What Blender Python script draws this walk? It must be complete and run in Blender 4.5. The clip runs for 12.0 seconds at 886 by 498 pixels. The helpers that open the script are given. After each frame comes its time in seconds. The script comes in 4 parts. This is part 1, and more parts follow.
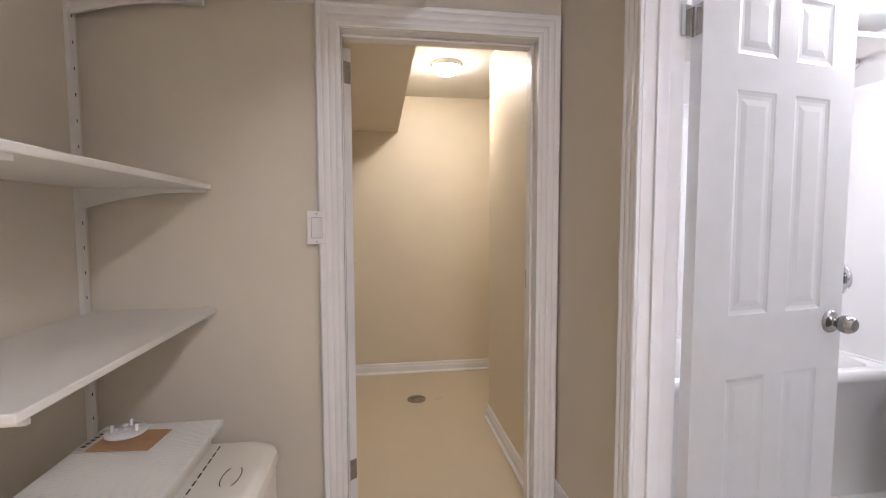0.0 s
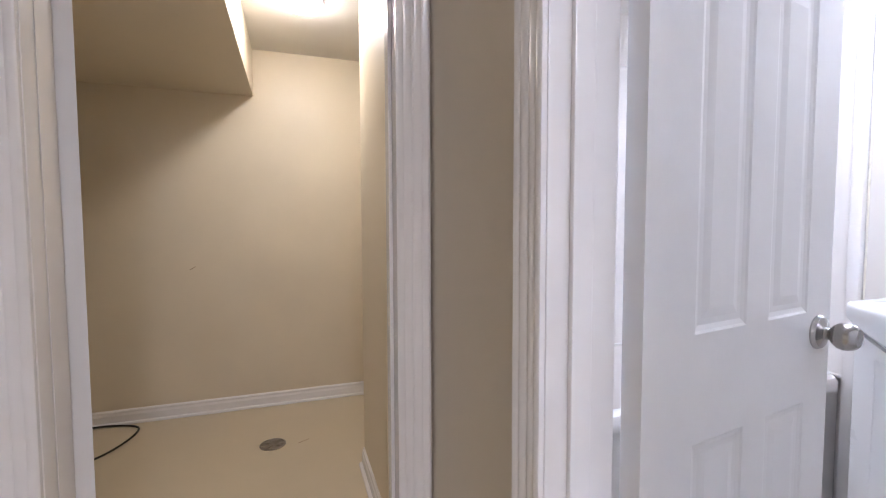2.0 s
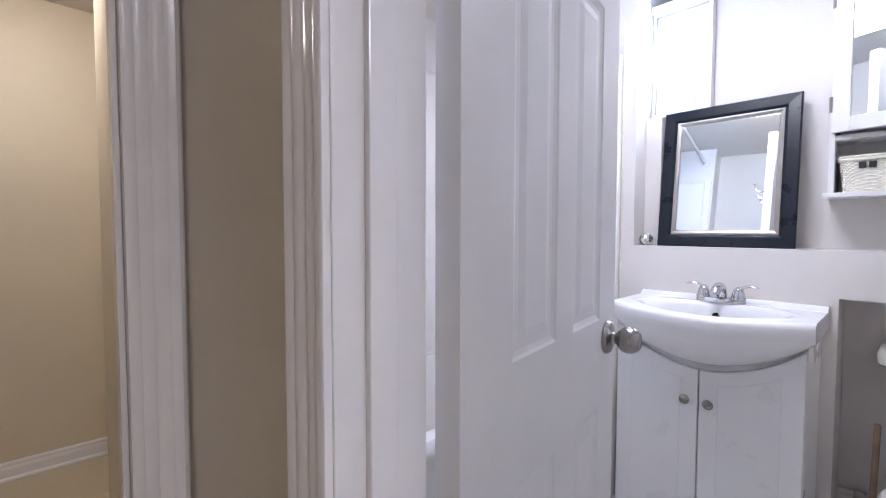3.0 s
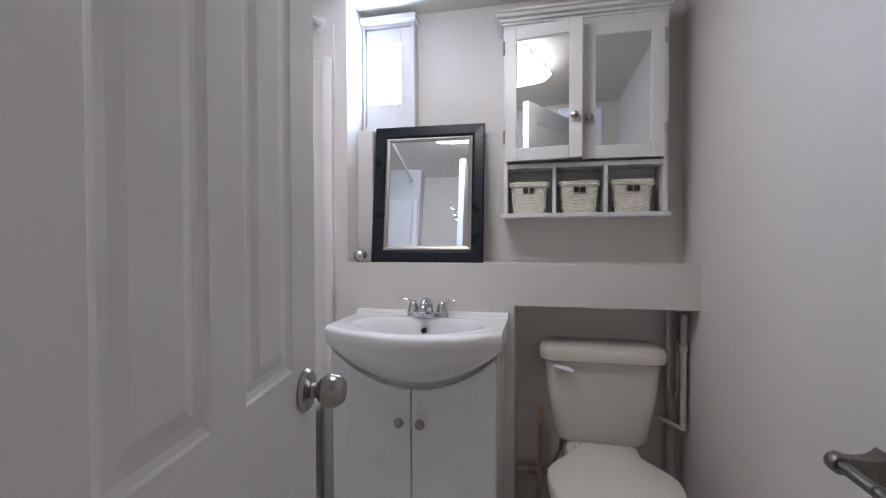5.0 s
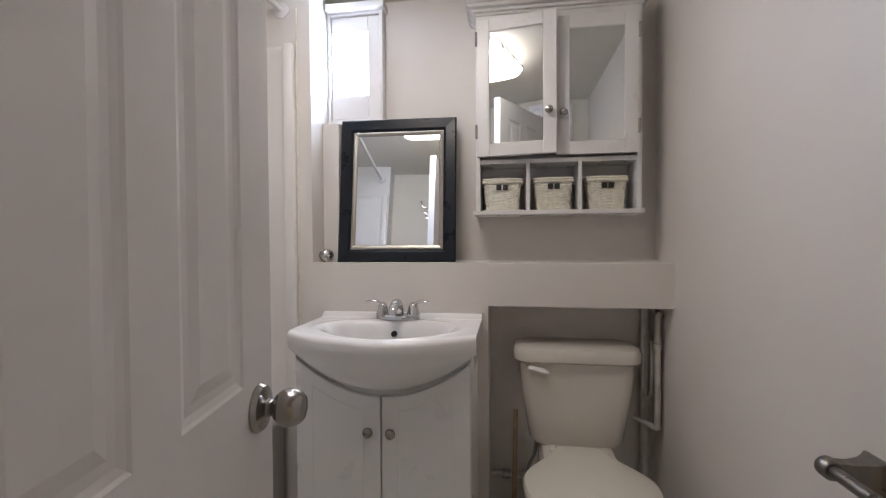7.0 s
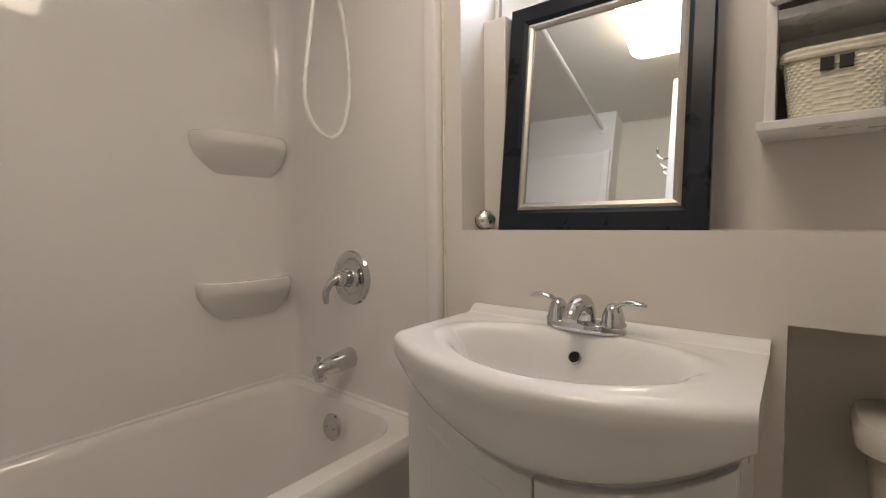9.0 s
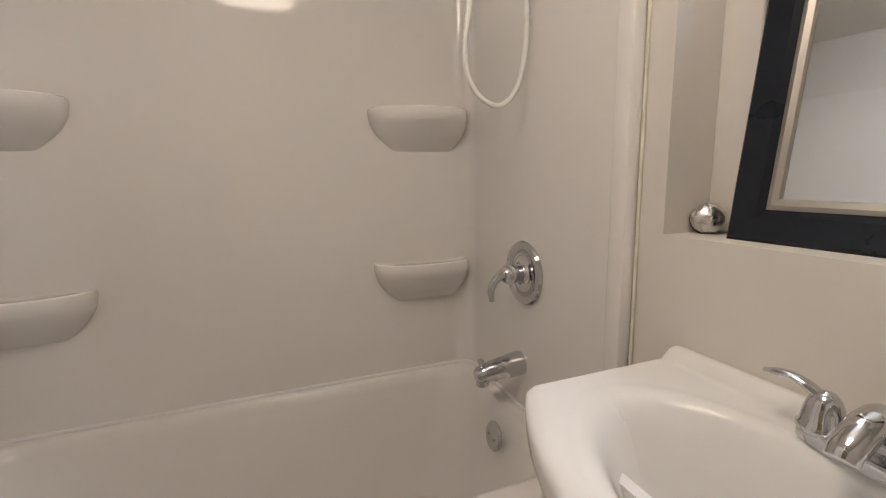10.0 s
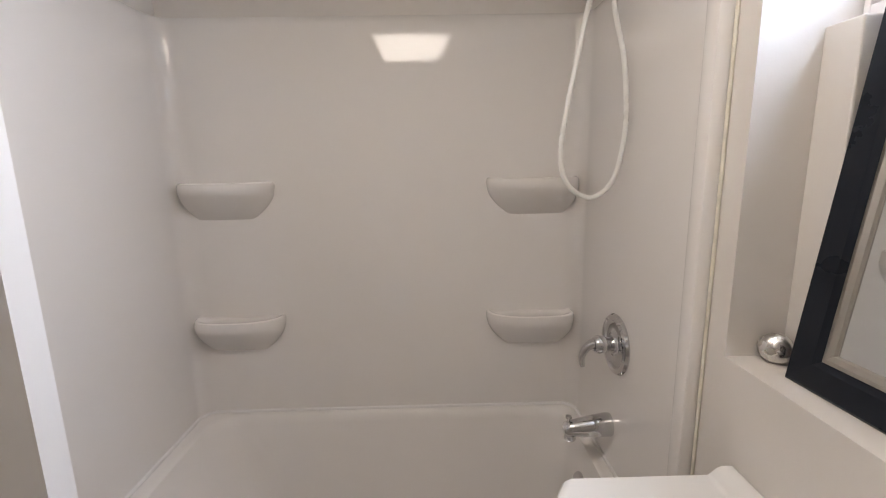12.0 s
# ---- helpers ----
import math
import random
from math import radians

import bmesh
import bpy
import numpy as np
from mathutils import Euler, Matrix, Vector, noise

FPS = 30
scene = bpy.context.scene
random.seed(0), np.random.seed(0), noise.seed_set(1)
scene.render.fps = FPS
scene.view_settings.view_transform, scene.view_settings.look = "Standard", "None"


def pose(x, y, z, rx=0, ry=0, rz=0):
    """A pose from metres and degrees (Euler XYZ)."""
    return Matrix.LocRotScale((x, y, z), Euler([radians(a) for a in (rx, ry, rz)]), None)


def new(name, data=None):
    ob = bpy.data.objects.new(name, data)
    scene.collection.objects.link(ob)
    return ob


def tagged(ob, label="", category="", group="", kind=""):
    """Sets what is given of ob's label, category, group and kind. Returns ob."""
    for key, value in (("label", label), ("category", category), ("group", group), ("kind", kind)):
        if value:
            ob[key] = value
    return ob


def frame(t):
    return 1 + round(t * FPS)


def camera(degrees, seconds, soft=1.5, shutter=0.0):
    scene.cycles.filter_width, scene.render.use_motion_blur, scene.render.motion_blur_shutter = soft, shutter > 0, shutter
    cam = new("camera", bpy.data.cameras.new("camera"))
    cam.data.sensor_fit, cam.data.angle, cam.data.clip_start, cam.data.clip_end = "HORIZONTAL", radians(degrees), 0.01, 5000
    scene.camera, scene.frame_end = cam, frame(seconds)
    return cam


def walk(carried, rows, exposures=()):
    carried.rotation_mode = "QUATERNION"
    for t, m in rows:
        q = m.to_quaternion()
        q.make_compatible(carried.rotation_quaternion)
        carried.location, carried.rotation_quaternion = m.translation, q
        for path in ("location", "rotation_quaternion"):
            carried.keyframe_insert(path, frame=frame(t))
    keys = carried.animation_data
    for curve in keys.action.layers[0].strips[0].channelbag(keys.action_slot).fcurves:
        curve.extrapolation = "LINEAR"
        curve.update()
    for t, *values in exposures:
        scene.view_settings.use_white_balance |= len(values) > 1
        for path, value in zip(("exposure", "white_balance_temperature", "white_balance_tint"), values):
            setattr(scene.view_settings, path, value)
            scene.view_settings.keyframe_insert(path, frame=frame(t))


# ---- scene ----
cam = camera(90.35, 12.0, soft=1.1)
ROWS = [
    (0.0, 0.2929, 0.2873, 1.1701, -8.30, -3.73, 0.15),
    (0.5, 0.3412, 0.4638, 1.1477, -8.19, -3.51, 0.15),
    (1.0, 0.4403, 0.6460, 1.0909, -8.50, -3.34, 0.20),
    (1.5, 0.5466, 0.7490, 1.0734, -11.49, -3.09, 0.17),
    (2.0, 0.6319, 0.8229, 1.0821, -19.02, -3.16, 0.17),
    (2.5, 0.6781, 0.9176, 1.0889, -30.89, -3.03, -0.14),
    (3.0, 0.7536, 0.9732, 1.0880, -43.28, -2.55, -0.10),
    (3.5, 0.8712, 1.0265, 1.0852, -55.12, -2.10, -0.35),
    (5.5, 0.9834, 1.0265, 1.1109, -80.85, -1.14, 0.30),
    (6.0, 0.9968, 1.0387, 1.1073, -82.28, -1.29, 0.30),
    (6.5, 0.9987, 1.0404, 1.1068, -82.47, -1.31, 0.30),
    (8.5, 1.4512, 1.0834, 1.0633, -64.06, -1.99, 0.52),
    (9.0, 1.6461, 1.1052, 1.0463, -51.26, -3.52, 0.56),
    (9.5, 1.8212, 1.1280, 1.0607, -32.95, -6.32, 0.51),
    (10.0, 1.9097, 1.2002, 1.1254, -21.14, -9.56, 1.03),
    (10.5, 1.9463, 1.1733, 1.2070, -11.23, -10.23, 0.92),
    (11.0, 1.9848, 1.1199, 1.2949, -4.01, -10.46, 1.28),
    (11.5, 2.0020, 1.0561, 1.3458, -1.67, -10.50, 1.20),
    (12.0, 2.0071, 1.0455, 1.3444, -1.07, -10.73, 1.04),
]
EXPO = [(0.0, 1.54, 5350, 18), (1.0, 1.5, 5320, 18), (1.5, 1.36, 5200, 18), (2.0, 1.44, 5100, 18), (2.75, 1.2, 5080, 19), (3.5, 0.68, 5100, 20), (5.5, 0.05, 5620, 15), (6.5, 0.05, 5900, 16), (8.5, -0.05, 6650, 14), (9.5, 0.0, 7150, 15), (10.5, 0.15, 6650, 15), (12.0, 0.15, 6450, 15)]
UNIT = 1.08  # metres to one unit of the plan
walk(cam, [(t, pose(UNIT * x, UNIT * y, UNIT * z, 90 + pitch, roll, yaw)) for t, x, y, z, yaw, pitch, roll in ROWS], EXPO)

# ---- light ----
world = bpy.data.worlds.new("world")
scene.world = world
world.use_nodes = True
wn = world.node_tree.nodes
sky = wn.new("ShaderNodeTexSky")
sky.sky_type, sky.sun_disc, sky.sun_elevation, sky.sun_rotation = "NISHITA", False, radians(50), radians(60)
world.node_tree.links.new(sky.outputs[0], wn["Background"].inputs[0])
wn["Background"].inputs[1].default_value = 0.1

WINDOW_GLOW, NOOK_GLOW, BATH_GLOW, HALL_GLOW = 72.0, 50.0, 12.6, 70.0


# ---- materials ----
def material(name, color, rough=0.5, metal=0.0, vary=0.06, scale=6.0, bump=0.0, bump_scale=120.0, spec=0.5, coat=0.0, stain=None, stain_at=0.62):
    m = bpy.data.materials.new(name)
    m.use_nodes = True
    nt = m.node_tree
    n, l = nt.nodes, nt.links
    b = n["Principled BSDF"]
    b.inputs["Roughness"].default_value = rough
    b.inputs["Metallic"].default_value = metal
    b.inputs["Specular IOR Level"].default_value = spec
    b.inputs["Coat Weight"].default_value = coat
    geo = n.new("ShaderNodeNewGeometry")
    big = n.new("ShaderNodeTexNoise")
    big.inputs["Scale"].default_value, big.inputs["Detail"].default_value = scale, 5
    l.new(geo.outputs["Position"], big.inputs["Vector"])
    fine = n.new("ShaderNodeTexNoise")
    fine.inputs["Scale"].default_value, fine.inputs["Detail"].default_value = bump_scale, 3
    l.new(geo.outputs["Position"], fine.inputs["Vector"])
    ramp = n.new("ShaderNodeMapRange")
    ramp.inputs["From Min"].default_value, ramp.inputs["From Max"].default_value = 0.3, 0.7
    ramp.inputs["To Min"].default_value, ramp.inputs["To Max"].default_value = 1 - vary, 1 + vary
    l.new(big.outputs["Fac"], ramp.inputs["Value"])
    mul = n.new("ShaderNodeMixRGB")
    mul.blend_type = "MULTIPLY"
    mul.inputs["Fac"].default_value = 1
    mul.inputs["Color1"].default_value = (*color, 1)
    l.new(ramp.outputs["Result"], mul.inputs["Color2"])
    out = mul.outputs["Color"]
    if stain:
        st = n.new("ShaderNodeTexNoise")
        st.inputs["Scale"].default_value, st.inputs["Detail"].default_value = 2.3, 8
        l.new(geo.outputs["Position"], st.inputs["Vector"])
        sr = n.new("ShaderNodeMapRange")
        sr.inputs["From Min"].default_value, sr.inputs["From Max"].default_value = stain_at, stain_at + 0.12
        sr.inputs["To Max"].default_value = 0.06
        l.new(st.outputs["Fac"], sr.inputs["Value"])
        mx = n.new("ShaderNodeMixRGB")
        mx.inputs["Color2"].default_value = (*stain, 1)
        l.new(sr.outputs["Result"], mx.inputs["Fac"])
        l.new(out, mx.inputs["Color1"])
        out = mx.outputs["Color"]
    l.new(out, b.inputs["Base Color"])
    rr = n.new("ShaderNodeMapRange")
    rr.inputs["From Min"].default_value, rr.inputs["From Max"].default_value = 0.3, 0.7
    rr.inputs["To Min"].default_value, rr.inputs["To Max"].default_value = max(rough * 0.85, 0.02), min(rough * 1.15, 1)
    l.new(big.outputs["Fac"], rr.inputs["Value"])
    l.new(rr.outputs["Result"], b.inputs["Roughness"])
    if bump:
        bp = n.new("ShaderNodeBump")
        bp.inputs["Strength"].default_value, bp.inputs["Distance"].default_value = bump, 0.002
        l.new(fine.outputs["Fac"], bp.inputs["Height"])
        l.new(bp.outputs["Normal"], b.inputs["Normal"])
    return m


def glow(name, color, strength):
    m = bpy.data.materials.new(name)
    m.use_nodes = True
    n = m.node_tree.nodes
    n.remove(n["Principled BSDF"])
    e = n.new("ShaderNodeEmission")
    e.inputs[0].default_value, e.inputs[1].default_value = (*color, 1), strength
    m.node_tree.links.new(e.outputs[0], n["Material Output"].inputs[0])
    return m


HALL_WALL = material("hall_wall_paint", (0.66, 0.60, 0.50), 0.55, vary=0.025, scale=2.5, bump=0.12, bump_scale=160)
NOOK_WALL = material("nook_wall_paint", (0.70, 0.62, 0.47), 0.5, vary=0.03, scale=2.5, bump=0.12, bump_scale=160)
BATH_WALL = material("bath_wall_paint", (0.74, 0.70, 0.66), 0.45, vary=0.02, scale=2.5, bump=0.10, bump_scale=160)
CEILING = material("ceiling_paint", (0.74, 0.71, 0.65), 0.8, vary=0.03, scale=3, bump=0.2, bump_scale=90)
TRIM = material("white_gloss_trim", (0.80, 0.78, 0.77), 0.22, vary=0.02, scale=9, bump=0.05, bump_scale=60)
DOOR = material("white_door_paint", (0.80, 0.79, 0.79), 0.33, vary=0.02, scale=8, bump=0.06, bump_scale=70)
FLOOR = material("beige_floor_paint", (0.57, 0.49, 0.345), 0.4, vary=0.025, scale=3, bump=0.10, bump_scale=45)
VINYL = material("pale_vinyl", (0.66, 0.63, 0.58), 0.35, vary=0.04, scale=5, bump=0.05)
ACRYLIC = material("white_acrylic", (0.80, 0.77, 0.745), 0.06, vary=0.012, scale=2, bump=0.03, bump_scale=9)
CERAMIC = material("white_ceramic", (0.82, 0.81, 0.80), 0.045, vary=0.01, scale=4)
BONE = material("bone_ceramic", (0.74, 0.70, 0.64), 0.12, vary=0.015, scale=4)
SEAT = material("cream_plastic", (0.78, 0.75, 0.66), 0.2, vary=0.015, scale=4)
CAB = material("white_cabinet_lacquer", (0.80, 0.79, 0.78), 0.3, vary=0.005, scale=7, bump=0.03, bump_scale=50)
MELAMINE = material("white_melamine", (0.76, 0.74, 0.70), 0.35, vary=0.03, scale=5, bump=0.03)
PLASTIC = material("ivory_plastic", (0.74, 0.71, 0.63), 0.4, vary=0.03, scale=6, bump=0.08, bump_scale=90)
CHROME = material("chrome", (0.60, 0.60, 0.61), 0.06, metal=1.0, vary=0.03, scale=20)
NICKEL = material("brushed_nickel", (0.38, 0.365, 0.35), 0.24, metal=1.0, vary=0.03, scale=40)
SATIN = material("satin_steel", (0.66, 0.65, 0.63), 0.27, metal=1.0, vary=0.05, scale=60, bump=0.06, bump_scale=300)
STEEL = material("worn_steel", (0.38, 0.36, 0.34), 0.4, metal=1.0, vary=0.15, scale=60, bump=0.1)
NAVY = material("navy_black_frame", (0.008, 0.011, 0.018), 0.3, vary=0.02, scale=12, bump=0.05, bump_scale=80, spec=0.3)
SILVER = material("worn_silver_bead", (0.46, 0.43, 0.39), 0.42, metal=1.0, vary=0.0, scale=45)
GLASS = material("mirror_glass", (0.77, 0.79, 0.79), 0.02, metal=1.0, vary=0.0)
WICKER = material("cream_wicker", (0.80, 0.77, 0.66), 0.6, vary=0.10, scale=60, bump=0.2, bump_scale=220)
DARK = material("dark_gap", (0.03, 0.028, 0.026), 0.7, vary=0.1)
WOOD = material("bare_wood", (0.42, 0.29, 0.19), 0.55, vary=0.15, scale=22, bump=0.1, bump_scale=150)
KRAFT = material("kraft_card", (0.42, 0.25, 0.12), 0.6, vary=0.12, scale=12, bump=0.1)
CLEAR = material("clear_film", (0.62, 0.58, 0.52), 0.15, vary=0.08, scale=30)
PIPE = material("painted_pipe", (0.66, 0.64, 0.60), 0.4, vary=0.12, scale=25, bump=0.15, stain=(0.35, 0.27, 0.18))
RUBBER = material("black_rubber", (0.02, 0.02, 0.02), 0.5, vary=0.1)
CAULK = material("yellowed_caulk", (0.80, 0.76, 0.65), 0.5, vary=0.10, scale=30, bump=0.2)
VINYL_HOSE = material("white_hose", (0.80, 0.79, 0.76), 0.3, vary=0.02)
DARK_NICKEL = material("dark_brushed_nickel", (0.25, 0.235, 0.22), 0.32, metal=1.0, vary=0.08, scale=40, bump=0.05, bump_scale=200)
BLACK_SMUDGE = material("scuff", (0.45, 0.36, 0.24), 0.5, vary=0.2, scale=60)
DRAIN_IRON = material("drain_metal", (0.36, 0.33, 0.29), 0.4, metal=1.0, vary=0.25, scale=60, bump=0.2)
PANE = material("window_glass", (0.95, 0.97, 1.0), 0.05, vary=0.0)
PANE.node_tree.nodes["Principled BSDF"].inputs["Transmission Weight"].default_value = 1.0
PANE.node_tree.nodes["Principled BSDF"].inputs["IOR"].default_value = 1.05
FROSTED = glow("overcast_sky", (0.72, 0.84, 1.0), WINDOW_GLOW)
BULB = glow("warm_lamp_glass", (1.0, 0.83, 0.60), NOOK_GLOW)
BATH_BULB = glow("fluorescent_diffuser", (1.0, 0.90, 0.76), BATH_GLOW)
HALL_BULB = glow("hall_lamp_glass", (1.0, 0.90, 0.80), HALL_GLOW)


# ---- mesh helpers ----
def finish(name, bm, mat, smooth=False):
    me = bpy.data.meshes.new(name)
    bmesh.ops.recalc_face_normals(bm, faces=bm.faces)
    for f in bm.faces:
        f.smooth = smooth
    bm.transform(Matrix.Scale(UNIT, 4))
    bm.to_mesh(me)
    bm.free()
    me.materials.append(mat)
    if smooth:
        me.set_sharp_from_angle(angle=radians(40))
    return me


def in_metres(m):
    """A pose given in plan units, in metres."""
    return Matrix.Translation(m.translation * (UNIT - 1)) @ m


def thing(name, at, label, category, group="", m=None):
    ob = new(name)
    ob.empty_display_size = 0.05
    ob.matrix_world = in_metres(m if m is not None else Matrix.Translation(at))
    return tagged(ob, label, category, group)


def part(name, bm, mat, parent, label="", smooth=False, local=False):
    """Links a bmesh as one mesh object under a thing; world coordinates unless local."""
    ob = new(name, finish(name, bm, mat, smooth))
    ob.parent = parent
    if not local:
        base = parent.matrix_basis if parent.parent is None else parent.parent.matrix_basis
        if parent.parent is None:
            ob.matrix_parent_inverse = base.inverted()
    if label:
        ob["label"] = label
    return ob


def single(name, bm, mat, label, category="", kind="", smooth=False, group=""):
    ob = new(name, finish(name, bm, mat, smooth))
    return tagged(ob, label, category, group, kind)


def box(bm, x0, x1, y0, y1, z0, z1, bevel=0.0, seg=2):
    v = bmesh.ops.create_cube(bm, size=1)["verts"]
    for p in v:
        p.co = Vector(((x0 + x1) / 2 + p.co.x * (x1 - x0), (y0 + y1) / 2 + p.co.y * (y1 - y0), (z0 + z1) / 2 + p.co.z * (z1 - z0)))
    if bevel:
        e = {e for p in v for e in p.link_edges}
        bmesh.ops.bevel(bm, geom=list(e), offset=bevel, segments=seg, affect="EDGES", profile=0.5)
    return bm


def boxes(*specs, bevel=0.0):
    bm = bmesh.new()
    for s in specs:
        box(bm, *s[:6], bevel if len(s) < 7 else s[6])
    return bm


def rings(bm, loops, close=True, cap0=False, cap1=False):
    """Skins a row of vertex loops."""
    vs = [[bm.verts.new(p) for p in loop] for loop in loops]
    n = len(vs[0])
    for a, b in zip(vs, vs[1:]):
        for i in range(n if close else n - 1):
            j = (i + 1) % n
            bm.faces.new((a[i], a[j], b[j], b[i]))
    if cap0:
        bm.faces.new(vs[0][::-1])
    if cap1:
        bm.faces.new(vs[-1])
    return bm


def lathe(bm, profile, at, axis, n=24):
    """Profile rows of (radius, along) spun round an axis at a place."""
    q = Vector((0, 0, 1)).rotation_difference(Vector(axis))
    loops = []
    for r, h in profile:
        loops.append([Vector(at) + q @ Vector((r * math.cos(a), r * math.sin(a), h)) for a in (2 * math.pi * i / n for i in range(n))])
    return rings(bm, loops, True, profile[0][0] > 1e-4, profile[-1][0] > 1e-4)


def spline(points, n=10):
    """Catmull-Rom through points."""
    p = [Vector(a) for a in points]
    p = [2 * p[0] - p[1]] + p + [2 * p[-1] - p[-2]]
    out = []
    for i in range(1, len(p) - 2):
        for k in range(n):
            t = k / n
            a, b, c, d = p[i - 1:i + 3]
            out.append(0.5 * ((2 * b) + (c - a) * t + (2 * a - 5 * b + 4 * c - d) * t * t + (3 * b - a - 3 * c + d) * t ** 3))
    return out + [p[-2]]


def tube(bm, path, radius, n=10, flat=1.0):
    """A tube along a path; radius a number or one for each point."""
    loops = []
    up = Vector((0, 0, 1))
    for i, p in enumerate(path):
        d = (path[min(i + 1, len(path) - 1)] - path[max(i - 1, 0)]).normalized()
        if i == 0:
            side = d.cross(up)
            side = side.normalized() if side.length > 0.05 else Vector((1, 0, 0))
        else:
            side = (side - d * side.dot(d)).normalized()
        top = side.cross(d).normalized()
        r = radius[i] if isinstance(radius, (list, tuple)) else radius
        loops.append([p + r * (math.cos(a) * side + flat * math.sin(a) * top) for a in (2 * math.pi * k / n for k in range(n))])
    return rings(bm, loops, True, True, True)


def sweep_casing(corners, inward, out, profile):
    """A mitred moulding along an open run of corners in one plane. profile rows: (away from the opening, proud of the wall)."""
    pts = [Vector(c) for c in corners]
    n = Vector(out)
    mid = Vector(inward)
    dirs = [(b - a).normalized() for a, b in zip(pts, pts[1:])]
    loops = []
    for i, p in enumerate(pts):
        sides = []
        for d in ([dirs[i - 1]] if i else []) + ([dirs[i]] if i < len(dirs) else []):
            s = d.cross(n)
            seg = p + d * 0.001
            if s.dot(mid - seg) > 0:
                s = -s
            sides.append(s)
        off = sides[0] if len(sides) == 1 else (sides[0] + sides[1])
        loops.append([p + off * u + n * v for u, v in profile])
    bm = bmesh.new()
    return rings(bm, loops, True, True, True)


def rrect(x0, x1, y0, y1, r, z, n=6):
    pts = []
    for cx, cy, a0 in ((x1 - r, y1 - r, 0), (x0 + r, y1 - r, 90), (x0 + r, y0 + r, 180), (x1 - r, y0 + r, 270)):
        for k in range(n + 1):
            a = radians(a0 + 90 * k / n)
            pts.append(Vector((cx + r * math.cos(a), cy + r * math.sin(a), z)))
    return pts


CASING = [(0, 0), (0, 0.010), (0.004, 0.013), (0.014, 0.0135), (0.018, 0.0115), (0.022, 0.0135), (0.033, 0.015), (0.038, 0.013), (0.044, 0.0175), (0.055, 0.020), (0.060, 0.0185), (0.065, 0.0225), (0.074, 0.024), (0.080, 0.019), (0.080, 0)]
BASE = [(0, 0), (0, 0.012), (0.05, 0.012), (0.062, 0.009), (0.072, 0.009), (0.080, 0.004), (0.080, 0)]


# ---- structure ----
H = 2.09
BH = 1.995  # the bathroom ceiling hangs lower
single("floor", boxes((-0.75, 1.75, -1.42, 3.74, -0.1, 0)), FLOOR, "beige painted concrete floor with faint stains", "floor", "structure")
single("floor_bath", boxes((1.003, 2.66, 0.54, 2.43, -0.02, 0.005)), VINYL, "pale vinyl bathroom floor", "floor", "structure")
single("ceiling", boxes((-0.75, 2.8, -1.42, 3.74, H, H + 0.1)), CEILING, "off-white painted basement ceiling", "ceiling", "structure")
single("ceiling_bath", boxes((1.0703, 2.6598, 0.5402, 2.4298, BH, H - 0.001)), CEILING, "off-white painted bathroom ceiling", "ceiling", "structure")
single("wall_hall_west", boxes((-0.75, -0.63, -1.42, 3.74, 0, H)), HALL_WALL, "beige painted wall behind the shelving", "wall", "structure")
single("wall_hall_south", boxes((-0.63, 0.955, -1.42, -1.3, 0, H)), HALL_WALL, "beige painted wall behind the hall", "wall", "structure")
single("wall_hall_north", boxes((-0.63, 0.157, 1.852, 1.975, 0, H), (0.887, 0.955, 1.852, 1.975, 0, H), (0.157, 0.887, 1.852, 1.975, 1.835, H)), HALL_WALL, "beige painted wall round the storage doorway", "wall", "structure")
single("wall_partition", boxes((0.955, 1.07, -1.42, 0.70, 0, H), (0.955, 1.07, 1.35, 1.978, 0, H), (0.955, 1.07, 0.70, 1.35, 1.905, H)), HALL_WALL, "beige partition wall with the bathroom doorway", "wall", "structure")
single("wall_nook_east", boxes((0.925, 1.07, 1.98, 2.77, 0, H)), NOOK_WALL, "cream painted wall ending in an outside corner", "wall", "structure")
single("wall_nook_north", boxes((-0.63, 1.75, 3.62, 3.74, 0, H)), NOOK_WALL, "cream painted back wall of the storage room", "wall", "structure")
single("wall_nook_south", boxes((1.07, 1.75, 2.65, 2.77, 0, H)), NOOK_WALL, "cream painted wall round the corner", "wall", "structure")
single("wall_nook_end", boxes((1.63, 1.75, 2.77, 3.62, 0, H)), NOOK_WALL, "cream painted end wall of the storage room", "wall", "structure")
single("nook_bulkhead", boxes((-0.63, 0.44, 1.976, 3.62, 1.825, H)), NOOK_WALL, "boxed-in duct under the storage room ceiling", "bulkhead", "structure")
single("hall_bulkhead", boxes((-0.63, 0.455, -1.3, 1.8515, 1.892, H)), CEILING, "boxed-in duct along the hall ceiling", "bulkhead", "structure")
single("wall_bath_south", boxes((1.07, 2.66, 0.42, 0.54, 0, H)), BATH_WALL, "warm white painted bathroom wall", "wall", "structure")
single("wall_bath_north", boxes((1.07, 2.8, 2.43, 2.65, 0, H)), BATH_WALL, "warm white wall behind the bathtub", "wall", "structure")
single("wall_bath_west", boxes((1.0702, 1.21, 1.76, 2.43, 0, H)), BATH_WALL, "white wall at the foot of the bathtub", "wall", "structure")
single("wall_bath_east", boxes(
    (2.478, 2.80, 1.716, 2.43, 0, H), (2.478, 2.66, 1.111, 1.716, 0, 1.027), (2.478, 2.66, 0.54, 1.111, 0.886, 1.0265)), BATH_WALL,
    "warm white wall with a ledge and a recess behind the toilet", "wall", "structure")
